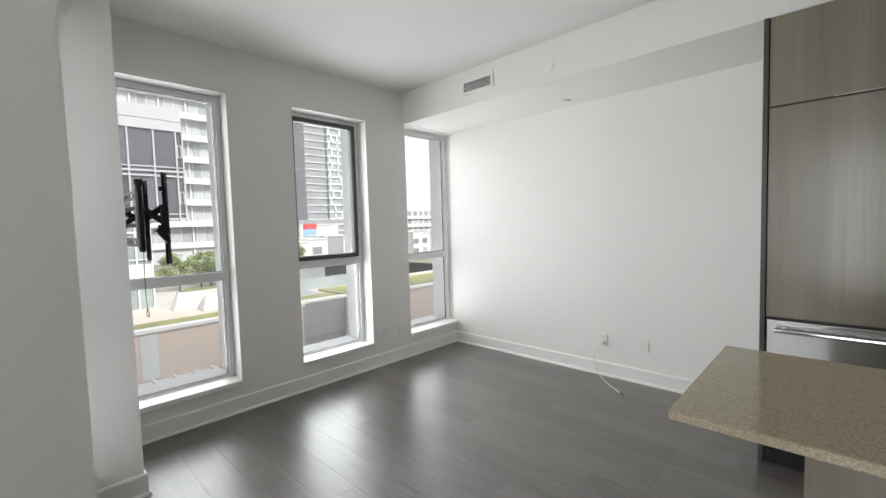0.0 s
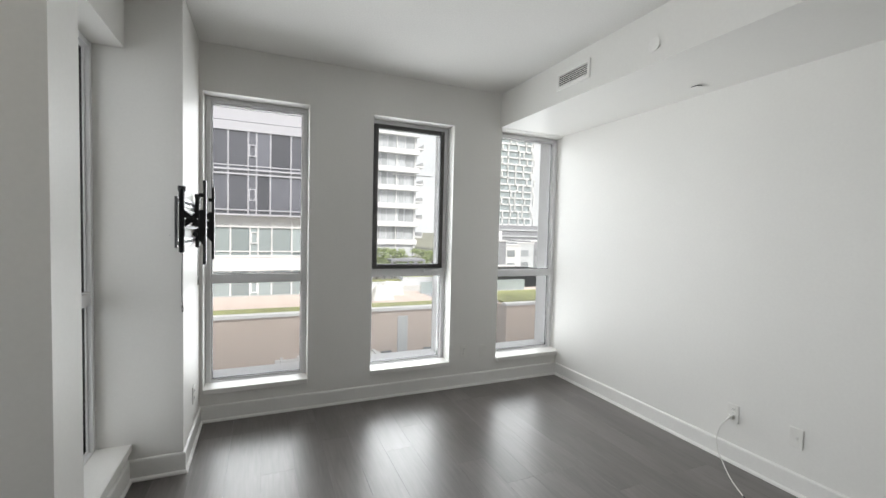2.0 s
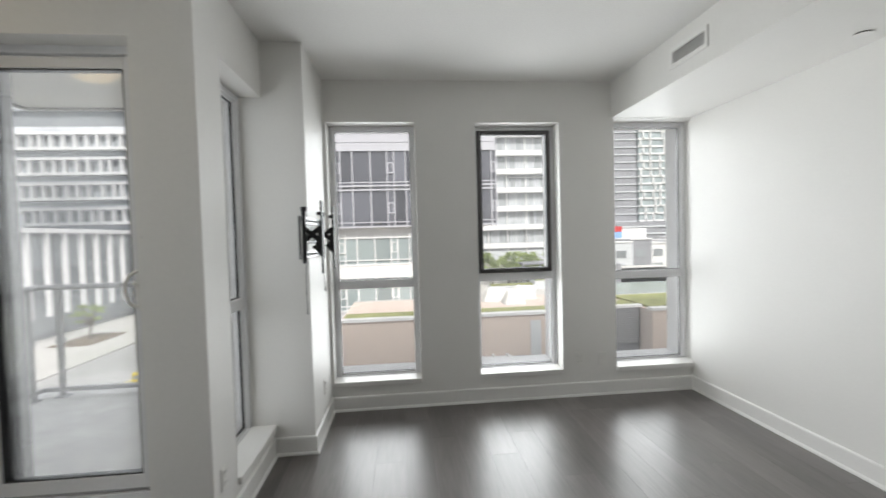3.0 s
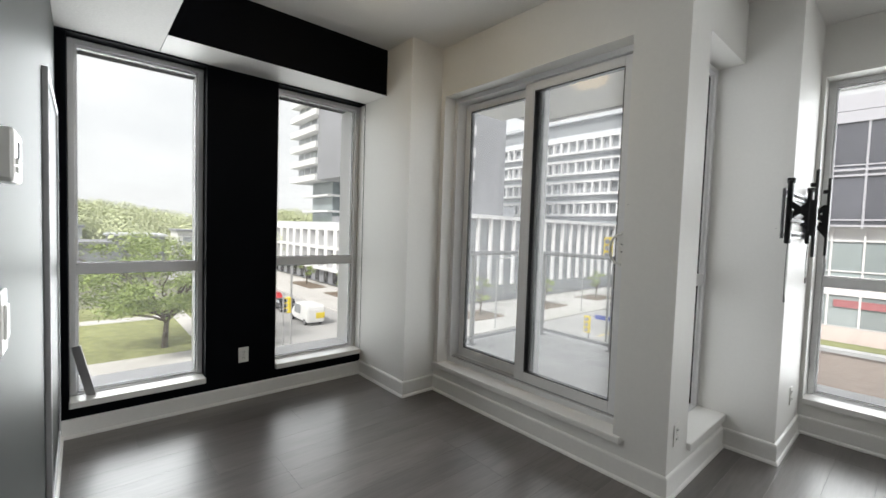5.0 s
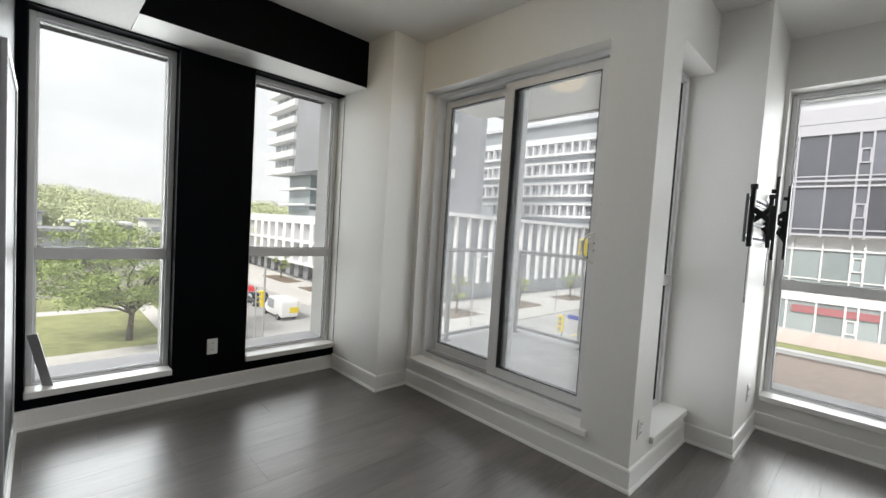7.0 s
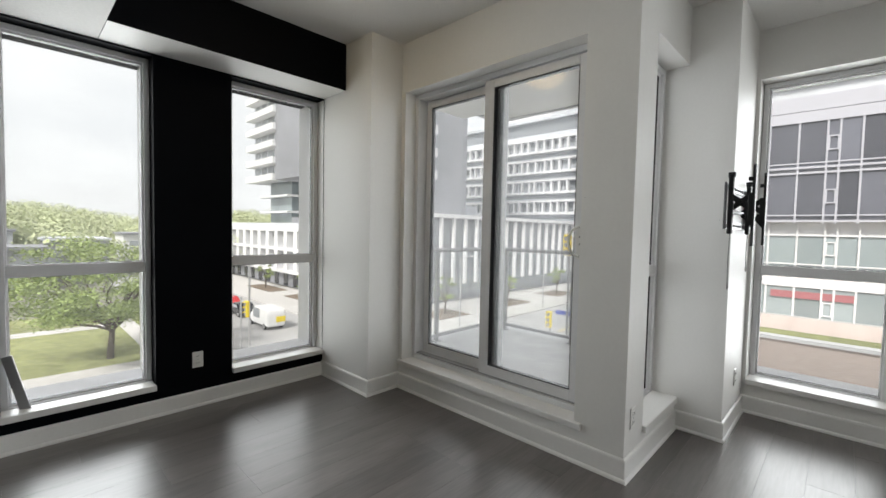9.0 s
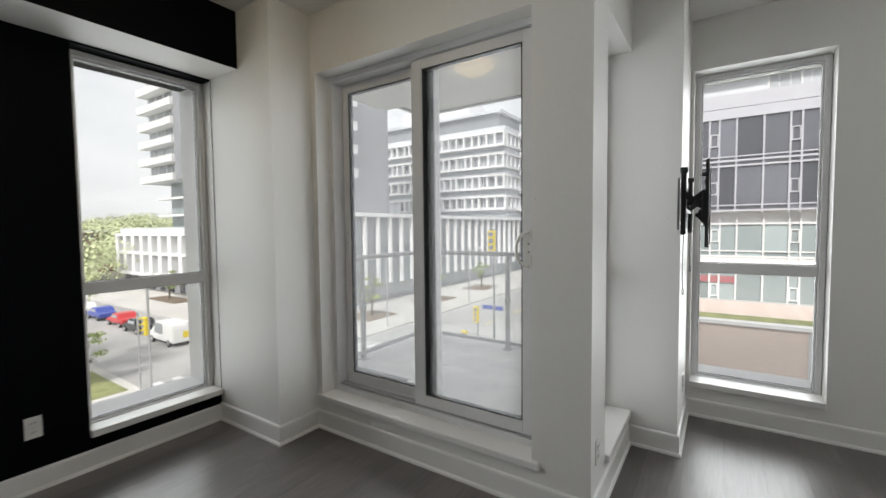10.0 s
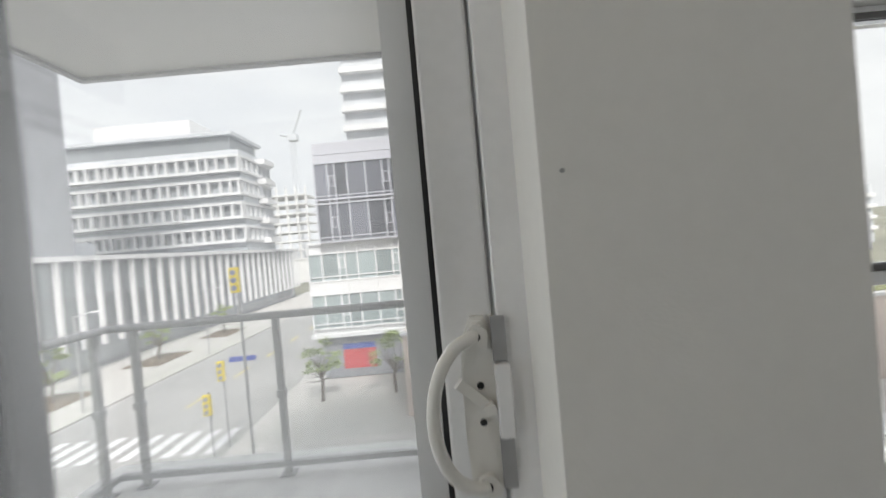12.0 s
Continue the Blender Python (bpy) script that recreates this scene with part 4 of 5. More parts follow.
def bay_lines(x0, x1, shift):
    """Uneven bays of 1.37, 0.58, 0.99 and 1.50 m, repeated along the front."""
    xs, x = [], -14.84 + shift
    while x < x1:
        for off in (0, 1.37, 1.95, 2.94):
            if x0 + 0.15 < x + off < x1 - 0.15:
                xs.append(x + off)
        x += 4.44
    return [x0] + xs + [x1]


def glazed_front(x0, x1, y, rows, lines, shift, glass, bar, low):
    """Panes between uneven mullions, with a low light under each, and a small opening light in the narrow bays."""
    xs = bay_lines(x0, x1, shift)
    for a, b in rows:
        for u, v in zip(xs, xs[1:]):
            me_a = mesh_of(box(-(v - u) / 2 + 0.05, (v - u) / 2 - 0.05, 0, 0.08, low, b - a), "pane", glass)
            piece("pane", me_a, ob_, ((u + v) / 2, y, a))
            piece("pane", mesh_of(box(-(v - u) / 2 + 0.05, (v - u) / 2 - 0.05, 0, 0.08, 0, low - 0.08), "low_pane", glass), ob_, ((u + v) / 2, y, a))
            if v - u < 0.7:
                part("opening_light", ring(bmesh.new(), u + 0.05, v - 0.05, a + 1.0, a + 1.9, 0.07, y - 0.10, y + 0.02, 0), bar, ob_)
        part("transom", box(x0, x1, y - 0.10, y + 0.10, a + low - 0.08, a + low), bar, ob_)
    for x in xs:
        part("mullion", box(x - 0.05, x + 0.05, y - 0.14, y + 0.10, rows[0][0] - 0.3, lines[-1]), bar, ob_)
    for z in lines:
        part("transom", box(x0, x1, y - 0.12, y + 0.10, z - 0.06, z + 0.06), bar, ob_)


glazed_front(-10.1, 9.15, 0.10, ((2.50, 5.48), (5.85, 8.76)), (2.40, 5.48, 5.82, 8.78), 0.0, BGLASS, MULL, 0.30)
glazed_front(-11.4, 6.9, 0.62, ((-4.72, -1.90), (-0.82, 1.48)), (-5.2, -4.72, -1.90, -0.82, 1.48, 2.3), 0.14, LGLASS, WHITEB, 0.42)
part("spandrel", box(-11.4, 6.9, 0.55, 0.75, -1.84, -0.88), WHITEB, ob_)
part("banner", box(-9.3, -6.6, 1.12, 1.2, -8.3, -6.7), RED, ob_, "red poster in the shopfront")
part("banner", box(-9.3, -6.6, 1.10, 1.2, -6.65, -6.2), BLUEP, ob_, "blue strip above the red poster")
part("red_counter", box(-2.6, 1.6, 0.50, 0.58, -2.70, -2.25), DULLRED, ob_, "red sign band behind the glass")
part("west_glazing", box(-10.15, -10.05, 0.4, 15.5, 2.6, 8.8), BGLASS, ob_)
for i in range(8):
    part("west_mullion", box(-10.22, -10.05, 0.5 + i * 2.1, 0.62 + i * 2.1, 2.4, 9.4), MULL, ob_)
part("roof_plant", box(-8, -2, 5, 12, 10.3, 11.4), GREYB, ob_)
# white flats stacked over the far part of that block
tw = building("slab_tower", "pale tower of flats with white balcony bands", (0, 68, 0))
part("body", box(-14, 25.2, 0.6, 16, -3.0, 46), GREYB, tw)
wf = mesh_of(box(-0.46, 0.46, 0, 0.1, 0, 2.15), "window", TGLASS)
for k in range(15):
    z = -0.9 + k * 3.05
    part("balcony_band", box(-14.2, 25.4, -0.4 if k else 0.2, 0.7, z, z + 0.85), WHITEB, tw)
    for i in range(19):
        piece("window", wf, tw, (5.9 + i * 1.04 + 0.06 * (i % 3), 0.52, z + 0.88))
for i in range(7):
    part("fin", box(5.28 + i * 3.25, 5.46 + i * 3.25, 0.3, 0.62, -3, 46), WHITEB, tw)
for k in range(14):
    bal = bmesh.new()
    bx(bal, 25.2, 26.7, 1.0, 5.0, 0.3 + k * 3.05, 0.55 + k * 3.05)
    bx(bal, 26.6, 26.7, 1.0, 5.0, 0.55 + k * 3.05, 1.25 + k * 3.05)
    part("side_balcony", bal, WHITEB, tw)

# brick hall with a planted roof
br = building("brick_hall", "low pinkish brick building with a planted roof terrace", (0, 27.0, 0))
part("brick_wall", box(-3.2, 13.6, 0, 8.2, G, -3.9), BRICK, br)
part("brick_wall", box(17.5, 40, -0.6, 30, G, -3.9), BRICK, br)
# Solid block, coloured dark to imitate the unlit inside of the garage.
part("recess", box(13.6, 17.5, 1.0, 8, G, -3.9), DARKB, br, "dark block for the unlit garage opening under the louvres")
part("roof", box(-3.2, 40, 8.2, 34, -5.0, -3.9), PAVE, br)
part("coping", box(-3.3, 13.7, -0.12, 0.5, -3.9, -3.72), WHITEB, br)
part("coping", box(17.4, 40, -0.72, -0.1, -3.9, -3.72), WHITEB, br)
part("coping", box(13.5, 17.6, 0.75, 1.2, -3.9, -3.72), WHITEB, br)
lv = part("louvre_screen", box(13.7, 17.4, 0.86, 1.0, -6.4, -3.95), CORR, br, "grey corrugated louvre screen")
for i in range(16):
    part("slat", box(13.7, 17.4, 0.80, 0.88, -6.36 + i * 0.15, -6.28 + i * 0.15), CORR, lv)
part("grey_panel", box(4.35, 5.15, -0.06, 0.02, -6.4, -4.0), GREYB, br)
part("grey_panel", box(9.3, 10.0, -0.06, 0.02, -7.2, -4.3), GREYB, br)
part("dark_window", box(8.2, 8.9, -0.05, 0.02, -8.4, -6.6), FGLASS, br)
part("dark_window", box(11.2, 12.1, -0.05, 0.02, -8.4, -6.6), FGLASS, br)
cn = part("canopy", box(1.6, 8.0, -1.6, 0, -6.75, -6.55), WHITEB, br, "white steel canopy")
for i in range(7):
    part("bracket", box(1.9 + i * 0.95, 2.05 + i * 0.95, -1.6, 0, -6.55, -6.40), WHITEB, cn)
part("grass_strip", box(-3.0, 13.5, 0.6, 2.4, -3.9, -3.78), GRASS, br)
part("grass_strip", box(17.8, 39.8, 0.2, 5.5, -3.9, -3.74), GRASS, br)
part("grass_strip", box(13.6, 17.5, 1.2, 3.2, -3.9, -3.76), GRASS, br)
for i, (x0, x1, y0, y1) in enumerate(((8.5, 12.6, 9, 10.2), (13.5, 19, 12, 13.4), (15, 24, 20, 22), (9, 13.5, 24, 26))):
    pl_ = part("planter", box(x0, x1, y0, y1, -3.9, -3.1), GREYB, br)
    part("planter_grass", box(x0 + 0.15, x1 - 0.15, y0 + 0.15, y1 - 0.15, -3.12, -2.98), GRASS, pl_)
part("roof_hut", box(17, 20.0, 8, 11, -3.9, -1.4), DARKB, br)
part("glass_fence", box(13.4, 24, 6.6, 6.7, -3.9, -2.9), LGLASS, br)
pg = part("pergola", box(13.2, 17.0, 15, 18.0, -1.75, -1.55), DARKB, br, "dark timber pergola roof")
for x in (13.3, 15.1, 16.9):
    for y in (15.1, 17.9):
        part("pergola_post", box(x - 0.08, x + 0.08, y - 0.08, y + 0.08, -3.9, -1.75), DARKB, pg)


def covered_furniture(x, y, w, d, h):
    bm = bmesh.new()
    bmesh.ops.create_grid(bm, x_segments=14, y_segments=10, size=1)
    rr = random.Random(int(x * 10))
    for v in bm.verts:
        e = max(abs(v.co.x), abs(v.co.y))
        v.co.z = h * (1 - max(0, e - 0.62) / 0.38 * 0.98) * (1 + rr.uniform(-0.12, 0.12) * (e < 0.95))
        v.co.x *= w / 2 * (1 + 0.06 * rr.random())
        v.co.y *= d / 2
    bmesh.ops.translate(bm, vec=(x, y, -3.9), verts=bm.verts)
    return smooth(solid("covered_sofa", bm, TARP, "garden sofa under a crumpled white cover on the terrace", "sofa", "covered terrace sofas"))


for x, y, w in ((8.4, 33.2, 2.2), (10.8, 33.9, 1.9), (9.4, 31.6, 1.6)):
    covered_furniture(x, y, w, 1.4, 1.0)
for i, (x, y) in enumerate(((10.4, 44.0), (12.4, 44.8), (14.6, 45.4), (18.5, 49), (22, 51), (26, 53))):
    tree((x, y, -3.9), 3.4, 3.2, 3600, 0.085, 60 + i, "leafy green shrub tree planted on the roof terrace", 0.2, 0.85)

# podium with tall white fins, and the towers that stand on it
pod = building("fin_podium", "dark podium block behind tall white vertical fins", (-38.0, 0, 0))
part("body", box(-30, -1.6, 33.5, 110, G, 3.0), DARKB, pod)
part("top_rail", box(-1.7, 0.35, 24, 110, 3.0, 3.5), WHITEB, pod)
fin = mesh_of(box(-0.25, 0.25, -0.17, 0.17, -6.2, 3.02), "fin", WHITEB)
for i in range(35):
    piece("fin", fin, pod, (0, 25.0 + 2.475 * i, 0))
gl = mesh_of(box(-0.06, 0.06, -2.1, 2.1, 0, 3.3), "window", FGLASS)
for i in range(16):
    for z in (-8.2, -4.4, -0.7):
        piece("window", gl, pod, (-1.62, 36.5 + 4.6 * i, z))
part("roof_box", box(-16, -4, 34, 52, 3.4, 5.2), GREYB, pod)

t2 = building("balcony_tower", "grey tower with white balcony bands above the podium", (-40.0, 0, 0))
part("slab_wall", box(-18, 0.0, 40.2, 47, 3.4, 52), DARKB, t2)
part("slab_wall", box(-18, 0.0, 26.2, 30.4, 8.0, 52), DARKB, t2)
part("core", box(-18, -1.5, 30.4, 40.2, 3.4, 52), GREYB, t2)
gw = mesh_of(box(-0.06, 0.06, -1.0, 1.0, 0, 2.0), "window", FGLASS)
for k in range(14):
    z = 8.2 + k * 3.05
    part("balcony", box(-1.5, 0.5, 30.4, 40.4, z, z + 1.2), WHITEB, t2)
    for i in range(4):
        piece("window", gw, t2, (-1.46, 31.8 + i * 2.4, z + 1.0))
for i in range(4):
    piece("window", gw, t2, (-1.46, 31.8 + i * 2.4, 5.2))

fa = building("white_frame_flats", "mid-rise flats with white-framed storeys and glass bands", (0, 83, 0))
part("body", box(-76, -38.6, 0.8, 15, 3.4, 23.5), GREYB, fa)
part("setback", box(-74, -41, 2.5, 14, 23.5, 27.0), FGLASS, fa)
part("roof_slab", box(-75, -40, 1.5, 15, 26.8, 27.5), GREYB, fa)
part("roof_plant", box(-70, -50, 5, 13, 27.5, 31.5), WHITEB, fa)
wa = mesh_of(box(-1.3, 1.3, 0, 0.1, 0, 2.0), "window", FGLASS)
vf = mesh_of(box(-0.2, 0.2, -0.35, 0.5, 0, 2.6), "frame_post", WHITEB)
for z in (5.6, 10.2, 14.8, 19.4):
    part("frame_rail", box(-76.2, -38.2, -0.4, 0.9, z - 0.35, z + 0.15), WHITEB, fa)
    part("frame_rail", box(-76.2, -38.2, -0.4, 0.9, z + 2.45, z + 2.85), WHITEB, fa)
    part("side_rail", box(-38.7, -38.1, 0.9, 15, z - 0.35, z + 0.15), WHITEB, fa)
    part("side_rail", box(-38.7, -38.1, 0.9, 15, z + 2.45, z + 2.85), WHITEB, fa)
    rr = random.Random(int(z))
    for i in range(20):
        piece("frame_post", vf, fa, (-75.9 + i * 1.97 + rr.uniform(-0.3, 0.3), 0, z))
    for i in range(13):
        piece("window", wa, fa, (-74.4 + i * 2.9, 0.72, z + 0.3))
    for i in range(7):
        part("side_post", box(-38.7, -38.2, 1.0 + i * 2.2, 1.35 + i * 2.2, z, z + 2.6), WHITEB, fa)
for z in (3.6, 8.9, 13.5, 18.1):
    part("glass_band", box(-75.5, -38.5, 0.6, 0.85, z, z + 0.8), FGLASS, fa)
for k in range(5):
    part("side_balcony", box(-38.6, -36.6, 8, 13, 5 + k * 4.2, 6.1 + k * 4.2), WHITEB, fa)

# building site and crane far up the street
site = building("concrete_frame", "bare concrete frame of a tower under construction", (-60, 165, 0))
for k in range(8):
    part("floor_slab", box(-12, 8, 0, 14, G + 9 + k * 3.6, G + 9.5 + k * 3.6), CONC, site)
    for i in range(6):
        part("column", box(-11.5 + i * 3.8, -10.8 + i * 3.8, 0.3, 1.0, G + 9.5 + k * 3.6, G + 12.6 + k * 3.6), CONC, site)
part("base", box(-12, 8, 0.5, 14, G, G + 9), CONC, site)
crane = building("tower_crane", "grey lattice tower crane over the building site", (-59.5, 178, 0))
cb = bmesh.new()
for dx in (-0.9, 0.9):
    for dy in (-0.9, 0.9):
        rod(cb, (dx, dy, G), (dx, dy, 50), 0.16, 6)
for k in range(19):
    rod(cb, (-0.9, -0.9, G + k * 3), (0.9, -0.9, G + 3 + k * 3), 0.10, 5)
part("mast", cb, GREYB, crane)
jb = bmesh.new()
bx(jb, -1.6, 2.4, -1.4, 1.4, 50, 52.6)
rod(jb, (0, 0, 52), (5.5, -2, 62), 0.45, 6)
rod(jb, (0, 0, 52), (-5.5, 1.5, 53.5), 0.6, 6)
rod(jb, (-5.5, 1.5, 53.5), (5.5, -2, 62), 0.08, 5)
part("jib", jb, GREYB, crane)

# white townhouses along the west road, and a tower behind
th_ = building("white_townhouses", "white boxy townhouses with recessed windows on the far pavement", (0, 32.5, 0))
part("body", box(-96, -56, 0.8, 12, G, 1.2), GREYB, th_)
part("ground_floor", box(-95.5, -56.5, 0.5, 0.9, G, -6.3), DARKB, th_)
part("roof_band", box(-96.2, -55.8, 0.3, 3, 1.0, 2.0), GREYB, th_)
tw_ = mesh_of(box(-1.1, 1.1, 0, 0.1, 0, 2.6), "window", FGLASS)
tf = mesh_of(box(-0.62, 0.62, -0.6, 0.9, -6.4, 1.0), "white_pier", WHITEB)
for i in range(12):
    x = -95.4 + i * 3.55
    piece("white_pier", tf, th_, (x, 0, 0))
    if i < 11:
        for z in (-5.6, -2.3):
            piece("window", tw_, th_, (x + 1.78, 0.70, z))
        part("entrance", box(x + 0.9, x + 2.4, 0.40, 0.55, G + 0.2, G + 2.4), CARBLK, th_, "dark entrance door")
for z in (-6.5, -2.75, 0.55):
    part("white_beam", box(-96, -56, -0.62, 0.9, z, z + 0.5), WHITEB, th_)
t1 = building("corner_tower", "grey tower with white balcony bands over the townhouses", (0, 33, 0))
part("body", box(-86, -72, 1.5, 12, 9.8, 60), GREYB, t1)
part("side_wall", box(-74, -71.9, 0.6, 12.2, 9.8, 60), GREYB, t1)
part("stem", box(-82, -73, 3, 11, 1.2, 9.8), LGLASS, t1)
for z in (3.9, 6.9):
    part("stem_slab", box(-84, -72, 1.6, 11, z, z + 0.35), WHITEB, t1)
wt1 = mesh_of(box(-1.2, 1.2, 0, 0.1, 0, 1.9), "window", FGLASS)
for k in range(13):
    z = 9.8 + k * 3.05
    part("balcony", box(-86.3, -74, -0.2, 1.6, z, z + 1.15), WHITEB, t1)
    for i in range(4):
        piece("window", wt1, t1, (-84.4 + i * 3.0, 1.42, z + 1.0))

ap = building("brick_apartments", "long low red brick apartment block beyond the road", (-146, 0, 0))
part("body", box(0, 12, 26, 62, G, 1.2), REDBRICK, ap)
part("roof", box(-0.3, 12.4, 25.7, 62.3, 1.2, 1.7), WHITEB, ap)
aw = mesh_of(box(0, 0.1, -0.9, 0.9, 0, 1.2), "window", FGLASS)
for k in range(3):
    for i in range(10):
        piece("window", aw, ap, (12.0, 28 + i * 3.6, -0.6 - k * 2.9))
for i, (x, y, w, d, h, m) in enumerate(((-108, -6, 14, 12, 6.0, GREYB), (-104, 8, 12, 9, 4.6, DARKB), (-92, 0, 10, 7, 3.6, DARKB), (-112, 22, 10, 12, 5.5, WHITEB))):
    hs = building("house", "low flat-roofed house among the trees")
    part("wall", box(x - w / 2, x + w / 2, y - d / 2, y + d / 2, G, G + h + 2.5), m, hs)
    part("roof", box(x - w / 2 - 0.4, x + w / 2 + 0.4, y - d / 2 - 0.4, y + d / 2 + 0.4, G + h + 2.5, G + h + 2.9), DARKB if i != 1 else GREYB, hs)
    for k in range(3):
        part("window", box(x + w / 2, x + w / 2 + 0.08, y - d / 2 + 1 + k * 3, y - d / 2 + 2.6 + k * 3, G + h - 0.4, G + h + 1.2), FGLASS, hs)

# towers and rows to the north-east
td = building("grid_tower", "tall tower, half dark and half white grid", (0, 165, 0))
part("dark_half", box(88, 98, 0, 18, 4, 78), DARKB, td)
part("white_half", box(98, 116, -1.0, 18, 4, 78), LGLASS, td)
for k in range(24):
    part("slab_edge", box(97.8, 116.2, -1.5, -0.9, 5 + k * 3.05, 5.7 + k * 3.05), WHITEB, td)
    part("dark_slab_edge", box(87.8, 97.8, -0.4, 0.1, 5 + k * 3.05, 5.4 + k * 3.05), GREYB, td)
rr = random.Random(5)
for k in range(24):
    for i in range(5):
        x = 98.5 + i * 4.2 + rr.choice((0, 1.2, 2.0))
        part("grid_post", box(x, x + 0.6, -1.5, -0.9, 5 + k * 3.05, 8.05 + k * 3.05), WHITEB, td)
part("podium", box(82, 122, -4, 16, G, 5.0), DARKB, td)
for k in range(3):
    part("podium_slab", box(82, 122, -4.4, -4, -3.0 + k * 2.8, -2.4 + k * 2.8), GREYB, td)
bb = building("bright_hoarding", "small building with a blue and pink panel side", (54.0, 100, 0))
part("body", box(-3, 8, 0, 8, G, 2.0), WHITEB, bb)
part("blue_panel", box(-2.2, 1.6, -0.1, 0, -3.2, 1.2), SKYBLUE, bb)
part("pink_panel", box(-2.2, 1.6, -0.12, 0, 1.2, 2.6), RED, bb)
mb = building("mid_block", "grey mid-rise block with strip balconies", (0, 120, 0))
part("body", box(104, 122, 0, 16, G, 7.5), GREYB, mb)
for k in range(4):
    part("strip_balcony", box(103.6, 122.4, -0.8, 0, -5.4 + k * 3.1, -4.4 + k * 3.1), WHITEB, mb)
    for i in range(6):
        part("window", box(104.8 + i * 2.9, 106.8 + i * 2.9, -0.08, 0.02, -4.2 + k * 3.1, -2.5 + k * 3.1), FGLASS, mb)
for i in range(12):
    rh = building("row_house", "narrow grey and white terraced house", (40 + i * 5.2, 84 + i * 1.6, 0))
    h = -1.6 + (i % 3) * 0.5
    part("wall", box(0, 5.0, 0, 9, G, h), (WHITEB, GREYB, DARKB)[i % 3], rh)
    part("roof", box(-0.1, 5.1, -0.2, 9, h, h + 0.3), WHITEB, rh)
    for z in (-7.5, -4.4):
        part("window", box(1.2, 3.4, -0.1, 0.02, z, z + 1.6), FGLASS, rh)


# ---- vehicles and street furniture ----
def car(name, at, turn, paint, label, length=4.5, height=1.45, van=False):
    c = thing(name, label, "van" if van else "car", at, turn)
    L, W_ = length / 2, 0.9
    if van:
        prof = [(-L, 0.35), (-L, 1.75), (-L + 0.15, height), (L - 1.7, height), (L - 0.75, 1.20), (L - 0.05, 0.95), (L, 0.35)]
    else:
        prof = [(-L, 0.35), (-L, 0.85), (-L + 0.75, 0.95), (-L + 1.35, height), (L - 1.9, height), (L - 1.1, 0.92), (L - 0.1, 0.75), (L, 0.35)]
    bm = bmesh.new()
    a = [bm.verts.new((x, -W_, z)) for x, z in prof]
    b = [bm.verts.new((x, W_, z)) for x, z in prof]
    n = len(prof)
    bm.faces.new(a)
    bm.faces.new(b[::-1])
    for i in range(n):
        bm.faces.new((a[i], b[i], b[(i + 1) % n], a[(i + 1) % n]))
    bmesh.ops.recalc_face_normals(bm, faces=bm.faces)
    bmesh.ops.bevel(bm, geom=bm.edges[:], offset=0.10, segments=2, affect="EDGES")
    part("body", bm, paint, c)
    zz = (1.0, height - 0.14)
    for y in (-W_ - 0.01, W_ - 0.01):
        part("side_window", box(-L + (1.9 if van else 1.25), L - (1.5 if van else 1.75), y, y + 0.02, *zz), FGLASS, c)
    part("windscreen", flat_bar(bmesh.new(), (L - (1.62 if van else 1.82), 0, height - 0.10), (L - (0.85 if van else 1.18), 0, 1.06 if van else 0.98), 1.5, 0.06, (0, 1, 0)), FGLASS, c)
    for x in (-L + 0.85, L - 0.85):
        for y in (-0.82, 0.82):
            w = part("wheel", rod(bmesh.new(), (x, y - 0.1, 0.32), (x, y + 0.1, 0.32), 0.32, 16), TYRE, c)
            part("rim", rod(bmesh.new(), (x, y - 0.11, 0.32), (x, y + 0.11, 0.32), 0.18, 12), GREYALU, w)
    return c


v_ = car("delivery_van", (-42.0, 18.1, G), 180, CARWHT, "white delivery van with yellow rear driving on the road", 5.0, 2.1, True)
part("yellow_rear", box(-2.53, -1.90, -0.93, 0.05, 0.75, 1.35, bevel=0.05), YELLOW, v_, "yellow striped panel")
car("parked_car", (-49.4, 18.4, G), 180, CARBLK, "black parked hatchback by the kerb")
car("parked_car", (-54.6, 18.7, G), 180, RED, "red parked hatchback by the kerb")
car("parked_car", (-61.0, 18.7, G), 180, BLUEP, "blue parked saloon by the kerb")
car("parked_car", (-67.0, 18.7, G), 180, CARWHT, "white parked saloon by the kerb")


def traffic_signal(at, z, label="yellow three-lens traffic signal on a grey pole", arm=0.0, size=1.0):
    s = thing("traffic_signal", label, "traffic light", at, group="traffic signals")
    part("pole", rod(bmesh.new(), (0, 0, 0), (0, 0, z + 0.6), 0.06, 10), GREYALU, s)
    if arm:
        part("arm", rod(bmesh.new(), (0, 0, z + 0.3), (arm, 0, z + 0.3), 0.06, 8), GREYALU, s)
    h = part("head", box(arm - 0.2 * size, arm + 0.2 * size, -0.32, -0.10, z - 0.55 * size, z + 0.55 * size, bevel=0.04), YELLOW, s)
    for k in (-0.34, 0, 0.34):
        part("lens", rod(bmesh.new(), (arm, -0.30, z + k * size), (arm, -0.36, z + k * size), 0.13 * size, 12), DARKB, h)
        part("visor", rod(bmesh.new(), (arm, -0.32, z + (k + 0.13) * size), (arm, -0.50, z + (k + 0.13) * size), 0.03, 6), YELLOW, h)
    return s


traffic_signal((-8.93, 19.2, G), 9.72, "yellow three-lens traffic signal on a tall grey mast", size=0.95)
traffic_signal((-13.1, 25.0, G + 0.15), 4.35, size=1.0)
traffic_signal((-28.6, 24.0, G + 0.15), 5.2, size=1.1)
traffic_signal((-29.4, 11.0, G + 0.14), 4.6, arm=1.6)
traffic_signal((-13.2, 23.6, G + 0.15), 3.0)
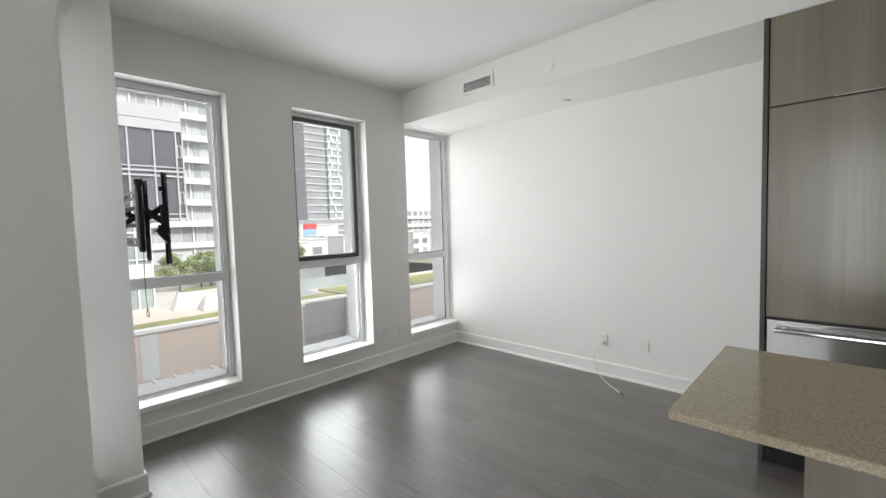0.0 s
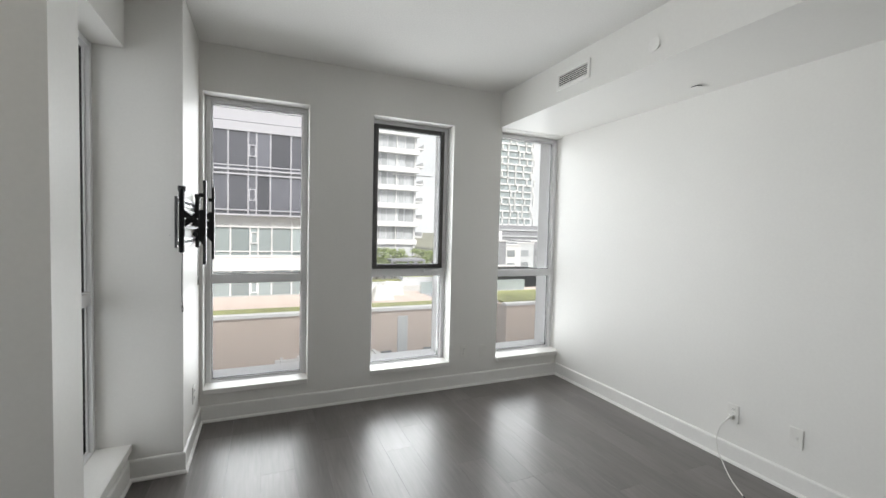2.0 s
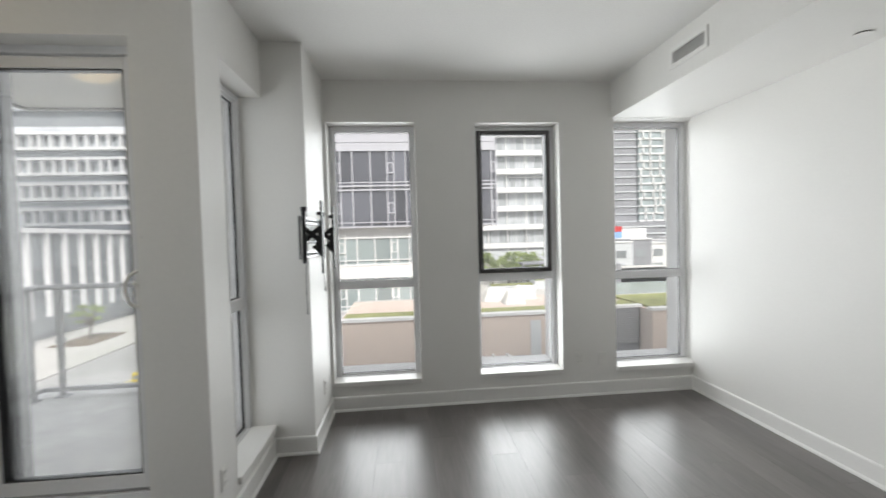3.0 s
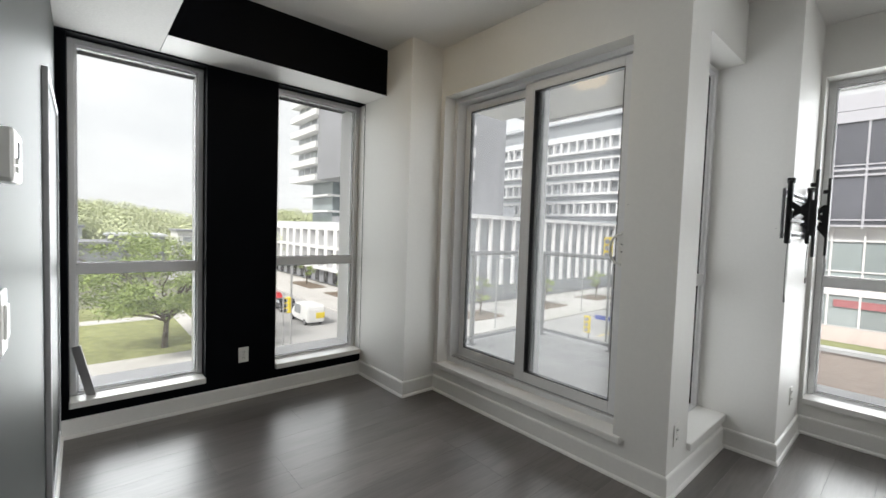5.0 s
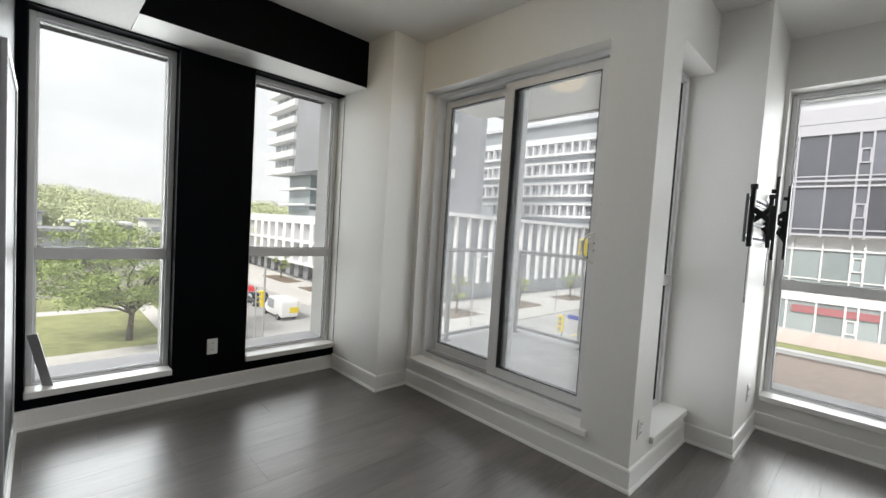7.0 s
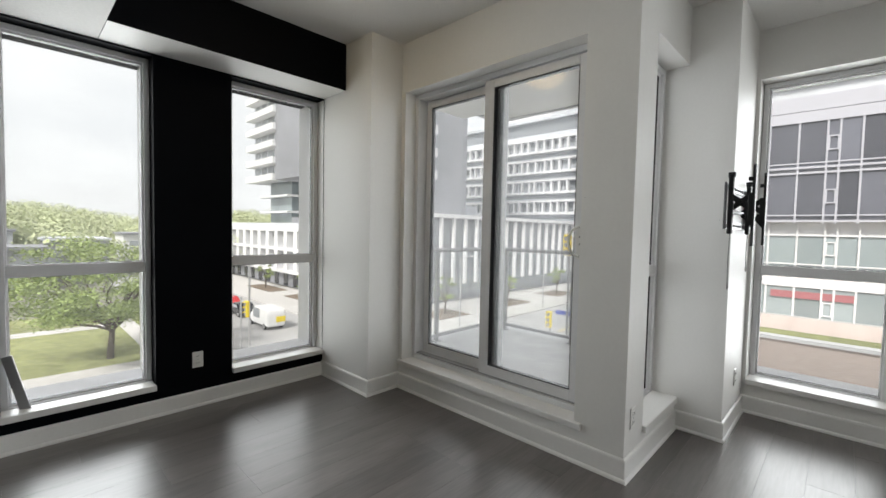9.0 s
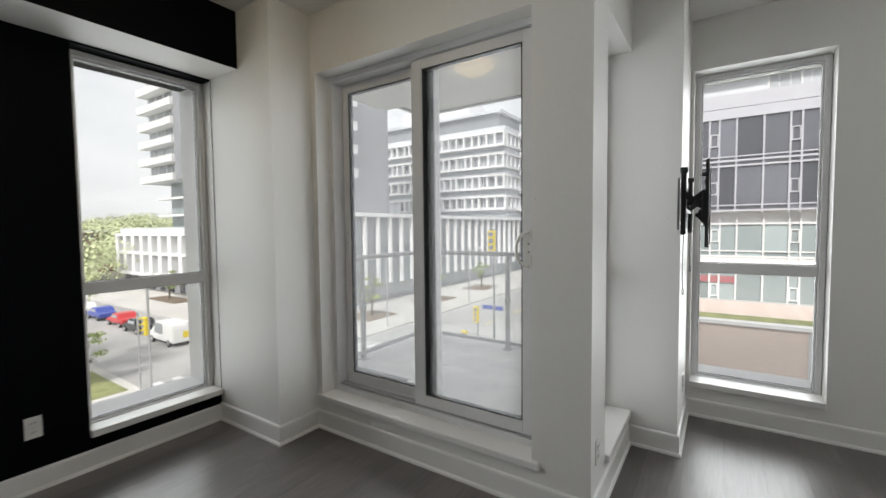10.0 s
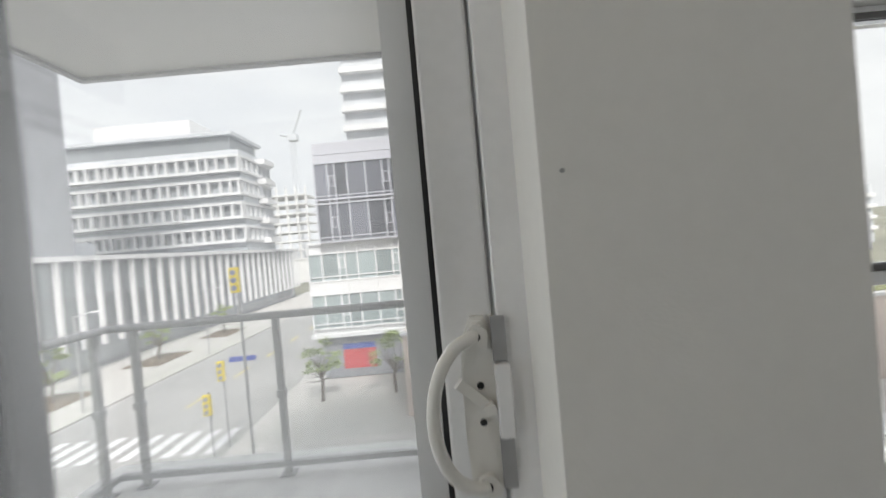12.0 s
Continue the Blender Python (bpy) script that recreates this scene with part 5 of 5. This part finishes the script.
sg = thing("street_sign", "blue street name sign on the signal pole", "sign", (-12.2, 25.0, G + 4.9))
part("blade", box(-0.5, 1.0, -0.02, 0.02, 0, 0.28), BLUEP, sg)
part("post", rod(bmesh.new(), (-0.52, 0, 0.14), (-0.9, 0, 0.14), 0.03, 6), GREYALU, sg)
for at in ((-30.5, 12.0, G), (-28.3, 33, G), (-28.3, 50, G)):
    sl = thing("street_lamp", "grey street lamp post beside the road", "street lamp", at, group="street lamps")
    part("pole", rod(bmesh.new(), (0, 0, 0), (0, 0, 7.5), 0.08, 8), GREYALU, sl)
    part("arm", rod(bmesh.new(), (0, 0, 7.4), (1.6, 0, 7.7), 0.05, 8), GREYALU, sl)
    part("lamp_head", box(1.4, 2.1, -0.12, 0.12, 7.62, 7.74, bevel=0.02), WHITEB, sl)

# ---- floor planks ----
def floor_planks():
    fl = bpy.data.objects["floor"]
    rng = random.Random(8)
    w, gap = 0.192, 0.0004
    cache = {}

    def plank_mesh(width, length):
        key = (round(width, 3), round(length, 3))
        if key not in cache:
            bm = bmesh.new()
            a, b, c = width / 2 - gap / 2, length / 2 - gap / 2, 0.0005
            lo = [bm.verts.new((x, y, -0.011)) for x, y in ((-a, -b), (a, -b), (a, b), (-a, b))]
            mid = [bm.verts.new((x, y, -c)) for x, y in ((-a, -b), (a, -b), (a, b), (-a, b))]
            hi = [bm.verts.new((x, y, 0)) for x, y in ((-a + c, -b + c), (a - c, -b + c), (a - c, b - c), (-a + c, b - c))]
            bm.faces.new(hi)
            for p, q in ((lo, mid), (mid, hi)):
                for i in range(4):
                    bm.faces.new((p[i], p[(i + 1) % 4], q[(i + 1) % 4], q[i]))
            cache[key] = mesh_of(bm, "plank", FLOOR)
        return cache[key]
    x = XW
    far = bmesh.new()
    while x < XE - 0.01:
        x1 = min(x + w, XE)
        xc = (x + x1) / 2
        end = YK if x1 < XK else YB if x1 < XP else YC if x1 < XC else YN
        y = YS - 0.14 - rng.choice((0.1, 0.4, 0.7, 1.0))
        first = True
        while y < end - 0.01:
            y1 = min(y + 1.2, end)
            if end - y1 < 0.12:
                y1 = end
            piece("plank", plank_mesh(x1 - x, round(y1 - y, 2)), fl, (xc, (y + y1) / 2, 0))
            y = y1
        bx(far, x + gap, x1 - gap, -4.2, YS - 0.14 - 1.0, -0.011, -0.001)
        x = x1
    ob = solid("plank_rest", far, FLOOR)
    ob.parent = fl
    tagged(ob, kind="stuff")


floor_planks()
